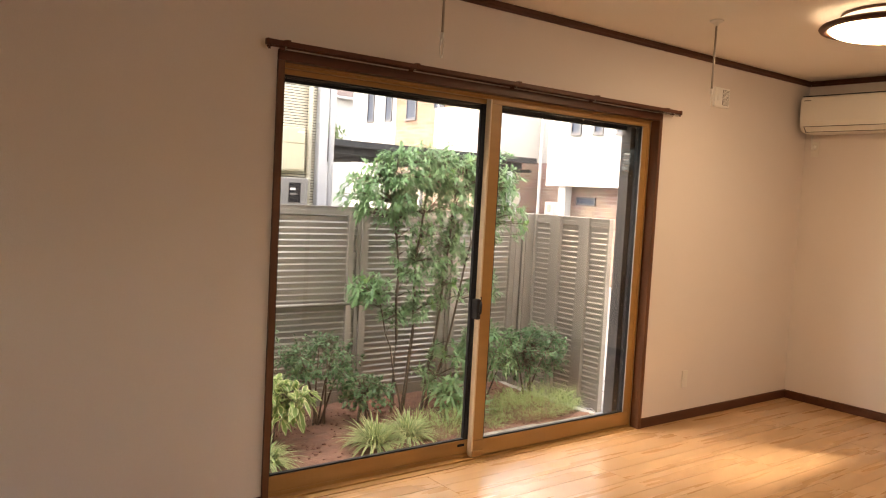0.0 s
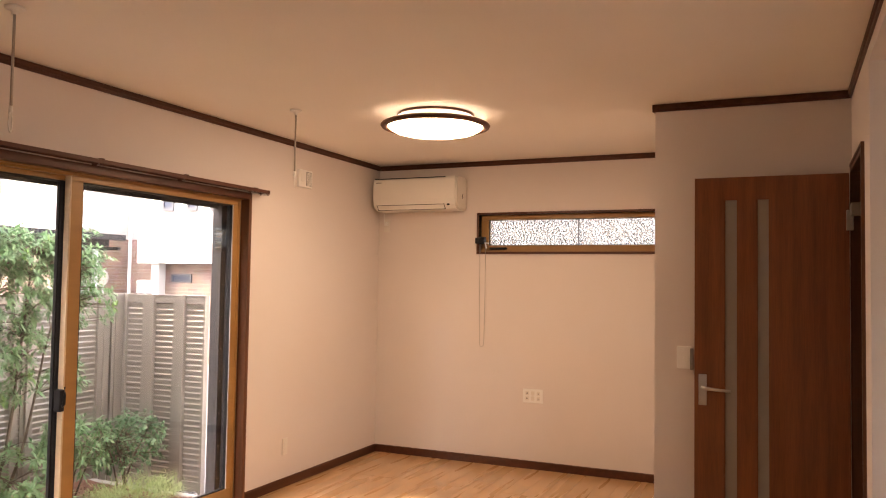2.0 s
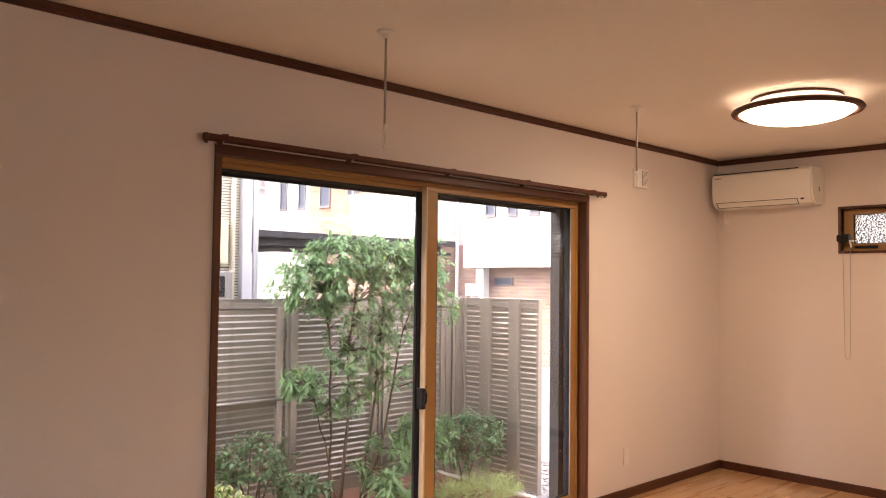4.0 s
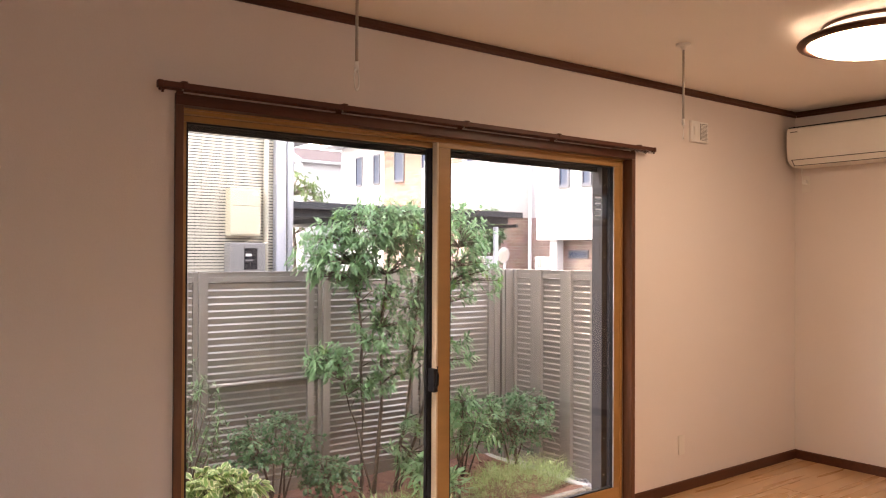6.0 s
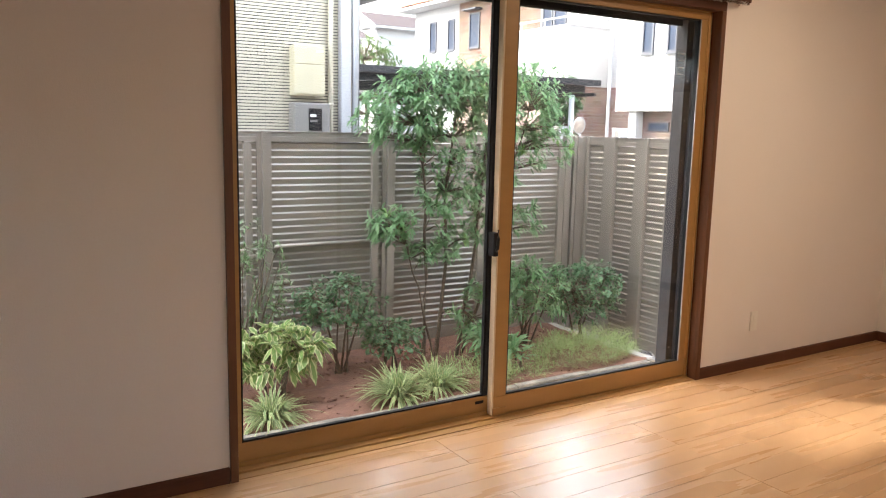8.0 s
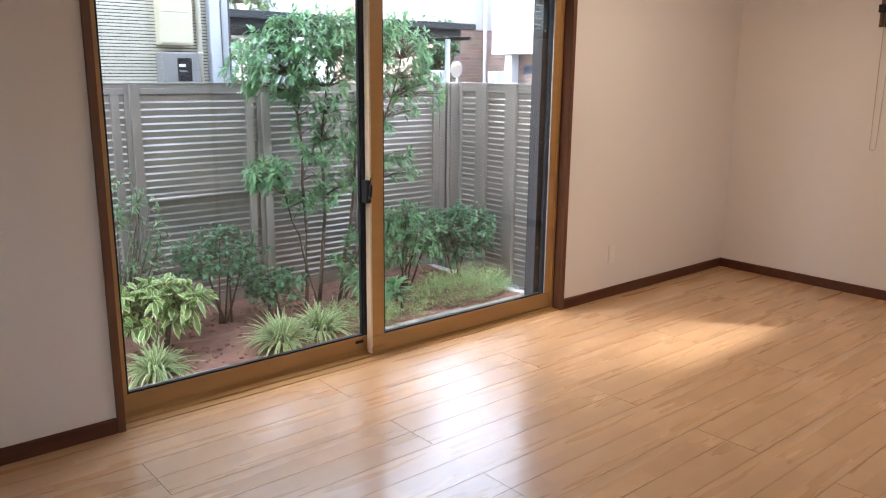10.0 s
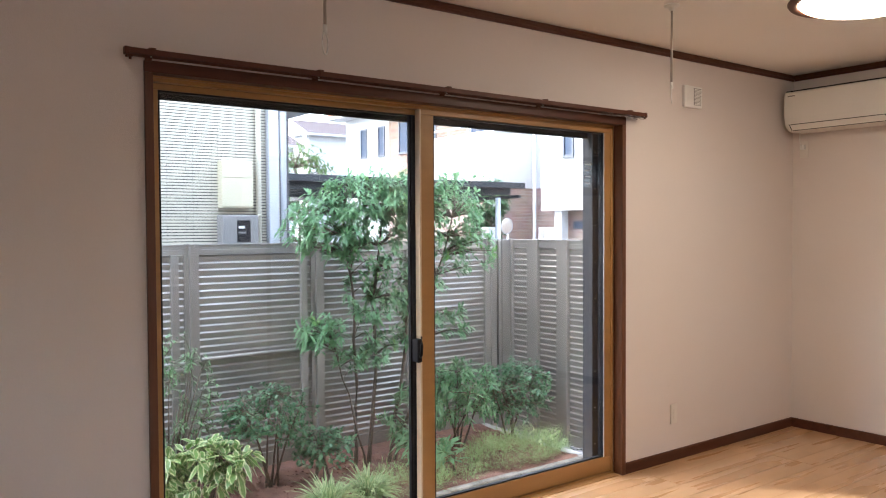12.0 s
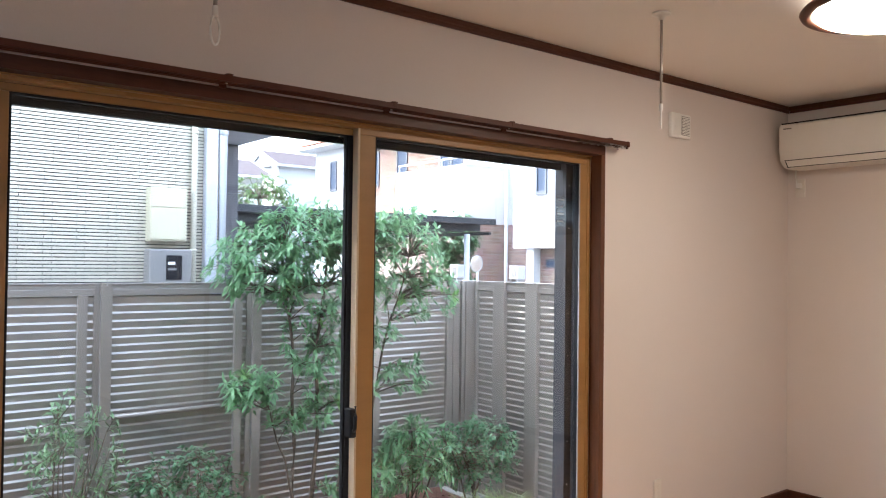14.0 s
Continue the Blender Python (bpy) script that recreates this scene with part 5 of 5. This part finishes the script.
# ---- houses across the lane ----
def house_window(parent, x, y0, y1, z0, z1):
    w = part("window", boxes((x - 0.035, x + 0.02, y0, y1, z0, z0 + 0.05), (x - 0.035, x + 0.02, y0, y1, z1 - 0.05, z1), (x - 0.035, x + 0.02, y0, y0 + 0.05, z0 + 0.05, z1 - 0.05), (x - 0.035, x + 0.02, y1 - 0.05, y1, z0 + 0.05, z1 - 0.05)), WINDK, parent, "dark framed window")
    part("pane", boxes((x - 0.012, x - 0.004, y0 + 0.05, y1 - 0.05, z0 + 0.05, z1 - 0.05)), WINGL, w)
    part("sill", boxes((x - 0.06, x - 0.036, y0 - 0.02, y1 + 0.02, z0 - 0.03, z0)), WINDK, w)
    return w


def build_white_house():
    h = thing("white_house", (10, 6, -0.46), "white rendered house on a brown brick ground storey", "house")
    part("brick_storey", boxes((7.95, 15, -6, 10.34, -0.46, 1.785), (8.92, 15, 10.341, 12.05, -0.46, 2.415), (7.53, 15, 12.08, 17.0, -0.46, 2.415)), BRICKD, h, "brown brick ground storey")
    up = part("upper_storey", boxes((7.50, 15, -6, 10.34, 1.786, 6.4)), PLASTER, h, "white rendered overhanging storey")
    part("back_wall", boxes((8.95, 15, 10.341, 14.95, 2.416, 6.4)), PLASTER, h, "white rendered wall behind the balcony")
    for a, b, z0, z1 in ((9.29, 9.62, 2.98, 3.85), (8.63, 8.92, 2.97, 3.75), (7.98, 8.26, 2.95, 3.72), (4.6, 5.7, 2.9, 4.0)):
        house_window(up, 7.50, a, b, z0, z1)
    for a, b in ((14.42, 14.85), (13.85, 14.36)):
        house_window(h, 8.95, a, b, 3.0, 5.2)
    s = part("slot_window", boxes((7.915, 7.95, 9.13, 9.72, 1.36, 1.55)), WINDK, h, "low slot window")
    part("pane", boxes((7.908, 7.916, 9.18, 9.67, 1.40, 1.51)), WINGL, s)
    part("pillar", boxes((7.62, 7.84, 9.80, 10.03, -0.46, 1.785), bevel=0.01), PLASTER, h, "white pillar under the overhang")
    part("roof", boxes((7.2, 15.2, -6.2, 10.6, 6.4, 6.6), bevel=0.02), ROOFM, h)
    bm = bmesh.new()
    tube(bm, [(7.44, 10.50, -0.46), (7.44, 10.50, 6.3)], 0.038, 12)
    part("downpipe", bm, PIPEW, h, "pale downpipe")
    bal = part("balcony", boxes((7.50, 8.95, 12.05, 12.17, 2.416, 3.83), (7.50, 7.62, 12.171, 14.95, 2.416, 3.83), (7.62, 8.95, 12.171, 14.95, 2.416, 2.60)), PLASTER, h, "white rendered balcony wall")
    bm = bmesh.new()
    tube(bm, [(8.85, 12.11, 4.05), (7.56, 12.11, 4.05), (7.56, 14.9, 4.05)], 0.026, 8)
    part("handrail", bm, PIPEW, bal)
    part("coping", boxes((7.47, 8.95, 12.02, 12.20, 3.831, 3.86), (7.47, 7.65, 12.201, 14.95, 3.831, 3.86)), PIPEW, bal)
    for x, y in ((7.56, 12.11), (8.2, 12.11), (8.85, 12.11), (7.56, 13.05), (7.56, 14.0), (7.56, 14.9)):
        bm = bmesh.new()
        tube(bm, [(x, y, 3.86), (x, y, 4.04)], 0.018, 8)
        part("baluster", bm, PIPEW, bal)
    bm = bmesh.new()
    tube(bm, [(7.46, 12.01, -0.46), (7.46, 12.01, 4.3)], 0.03, 10)
    part("corner_pipe", bm, PIPEW, h, "slim pale pipe up the balcony corner")


build_white_house()


def build_brick_gable_house():
    h = thing("far_house", (13, 18, -0.46), "white and tan brick house with orange tiled roof", "house")
    ww = part("white_wall", boxes((9.0, 17, 19.19, 22.1, -0.46, 5.30)), PLASTER, h, "white rendered wall")
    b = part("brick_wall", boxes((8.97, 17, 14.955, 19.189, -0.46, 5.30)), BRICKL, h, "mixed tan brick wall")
    house_window(ww, 9.0, 20.62, 21.06, 3.88, 4.88)
    house_window(ww, 9.0, 19.47, 19.89, 3.86, 4.86)
    for y0, y1, z0, z1 in ((17.98, 18.56, 3.84, 4.92), (16.48, 17.02, 4.12, 5.06)):
        w = house_window(b, 8.97, y0, y1, z0, z1)
        part("hood", boxes((8.70, 8.97, y0 - 0.10, y1 + 0.10, z1 + 0.06, z1 + 0.12), bevel=0.01), WINDK, w)
    # tiled roof, rows of tiles as one joined cover
    part("eave", boxes((8.35, 17, 15.2, 22.55, 5.30, 5.40), bevel=0.01), PLASTER, h, "white eave board")
    bm = bmesh.new()
    for r in range(14):
        for k in range(30):
            x0 = 8.36 + r * 0.26
            y0 = 15.15 + k * 0.255
            z0 = 5.41 + r * 0.15
            vs = []
            for (dx, dz) in ((0, 0), (0.31, 0.18)):
                for j in range(5):
                    u = j / 4
                    vs.append(bm.verts.new((x0 + dx, y0 + 0.25 * u, z0 + dz + 0.05 * math.sin(math.pi * u))))
            for j in range(4):
                bm.faces.new((vs[j], vs[j + 1], vs[j + 6], vs[j + 5]))
    part("roof", bm, ROOFR, h, "orange curved roof tiles")
    part("roof_core", extrude_y(bmesh.new(), [(8.45, 5.405), (17.0, 5.405), (12.7, 7.75)], 15.2, 22.5), ROOFM, h)


build_brick_gable_house()


def build_gabled(x0, x1, y0, y1, ze, zr, label):
    """A house whose ridge runs along x, gables at its ends."""
    h = thing("gabled_house", ((x0 + x1) / 2, (y0 + y1) / 2, -0.46), label, "house")
    ym = (y0 + y1) / 2
    part("wall", boxes((x0 + 0.3, x1 - 0.3, y0 + 0.4, y1 - 0.4, -0.46, ze - 0.05)), PLASTER, h)
    part("gable_wall", extrude_x(bmesh.new(), [(y0 + 0.4, ze - 0.05), (y1 - 0.4, ze - 0.05), (ym, zr - 0.12)], x0 + 0.06, x1 - 0.06), PLASTER, h)
    for ya in (y0, y1):
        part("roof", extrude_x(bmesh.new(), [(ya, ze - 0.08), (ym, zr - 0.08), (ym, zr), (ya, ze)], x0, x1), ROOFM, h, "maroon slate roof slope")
    for xx in (x0 - 0.05, x1 + 0.001):
        for ya in (y0, y1):
            part("barge_board", extrude_x(bmesh.new(), [(ya, ze - 0.30), (ym, zr - 0.28), (ym, zr + 0.03), (ya, ze + 0.03)], xx, xx + 0.049), PLASTER, h, "white barge board")
    part("gutter", boxes((x0, x1, y0 - 0.10, y0 - 0.001, ze - 0.14, ze - 0.03), bevel=0.02), PLASTER, h)
    return h


build_gabled(11.6, 19.0, 30.4, 34.2, 5.95, 6.75, "distant white house with a maroon gabled roof")
build_gabled(2.0, 10.3, 28.1, 32.9, 5.04, 5.95, "distant lower white house with a maroon roof")

# trees beyond the fence
build_tree("far_tree", (4.75, 9.0, -0.46), [([(4.75, 9.0, -0.5), (4.75, 9.0, 0.9), (4.72, 9.0, 1.9)], 0.05, 0.02)],
           [((4.72, 9.0, 1.95), (0.50, 0.50, 0.48), 240), ((4.72, 9.0, 1.35), (0.46, 0.46, 0.45), 110)], LEAF_G, "dark evergreen tree beyond the carport post", 51, 0.11, 0.042, 0.3, 9, twig_r=0.006)
build_tree("far_tree", (3.4, 14.6, -0.46), [([(3.4, 14.6, -0.5), (3.4, 14.6, 1.6), (3.3, 14.6, 2.9)], 0.07, 0.02)],
           [((3.3, 14.6, 2.75), (1.05, 0.9, 0.75), 170), ((2.6, 14.4, 2.3), (0.8, 0.6, 0.6), 90), ((1.9, 14.3, 1.7), (0.9, 0.6, 0.6), 90)], LEAF_H, "pale green street tree behind the carport", 52, 0.16, 0.05, 0.3, 7, twig_r=0.008)

# ---- floor boards, laid in staggered rows ----
solo("floor_screed", boxes((BX - 0.1, 0.0, KY, 0.0, -0.2, -0.013)), CONC, (0, 0, 0), "hidden floor base under the boards", "floor", kind="structure")
def floor_material():
    m = material("maple_floor_board", (0.54, 0.325, 0.165), rough=0.28, vary=0.13, scale=1.6, grain=40, stretch=(0.5, 5, 1), bump=0.0, per_object=0.25, per_island=1.0, spec=0.55, coat=0.45, fine_part=0.2)
    return m


FLOORM = floor_material()
BW, BL = 0.277, 1.818
floor = thing("floor", (0, 0, 0), "maple-coloured strip flooring with a satin sheen", "floor", kind="structure")


def board_mesh(seed, length):
    """Two grooved strips, each of two rows of short staves of uneven length."""
    rng = random.Random(seed)
    bm = bmesh.new()
    for s in range(2):
        ya = s * BW / 2 + 0.0009
        yb = (s + 1) * BW / 2 - 0.0009
        ym = (ya + yb) / 2
        for a, b in ((ya, ym), (ym, yb)):
            x = 0.0009
            first = True
            while x < length - 0.001:
                n = x + (rng.uniform(0.12, 0.40) if first else rng.uniform(0.26, 0.42))
                first = False
                if n > length - 0.12:
                    n = length - 0.0009
                box(bm, x, n, a, b, -0.012, 0.0)
                x = n
    return mesh_of("floor_board", bm, FLOORM)


variants = [board_mesh(100 + k, BL) for k in range(7)]
shorts = {}
rng = random.Random(8)
JX, JY = -3.485, -1.139
row = 0
y = JY - BW * 18
while y < -0.001:
    k = round((y - (JY - BW)) / BW)
    off = 0.0 if k % 2 == 0 else BL / 2
    x = JX + off - BL * 6
    while x < -0.001:
        a, b = max(x, BX), min(x + BL, -0.001)
        ya = y
        if b - a > 0.05 and ya + BW > KY:
            if b - a > BL - 0.01:
                me = variants[rng.randrange(7)]
            else:
                key = round(b - a, 2)
                if key not in shorts:
                    shorts[key] = board_mesh(int(300 + key * 100), b - a)
                me = shorts[key]
            o = new("floor_board", me)
            o.parent = floor
            o.location = (a, ya, rng.uniform(-0.0002, 0.0))
            o.scale.y = min(1.0, -ya / BW)
        x += BL
    y += BW
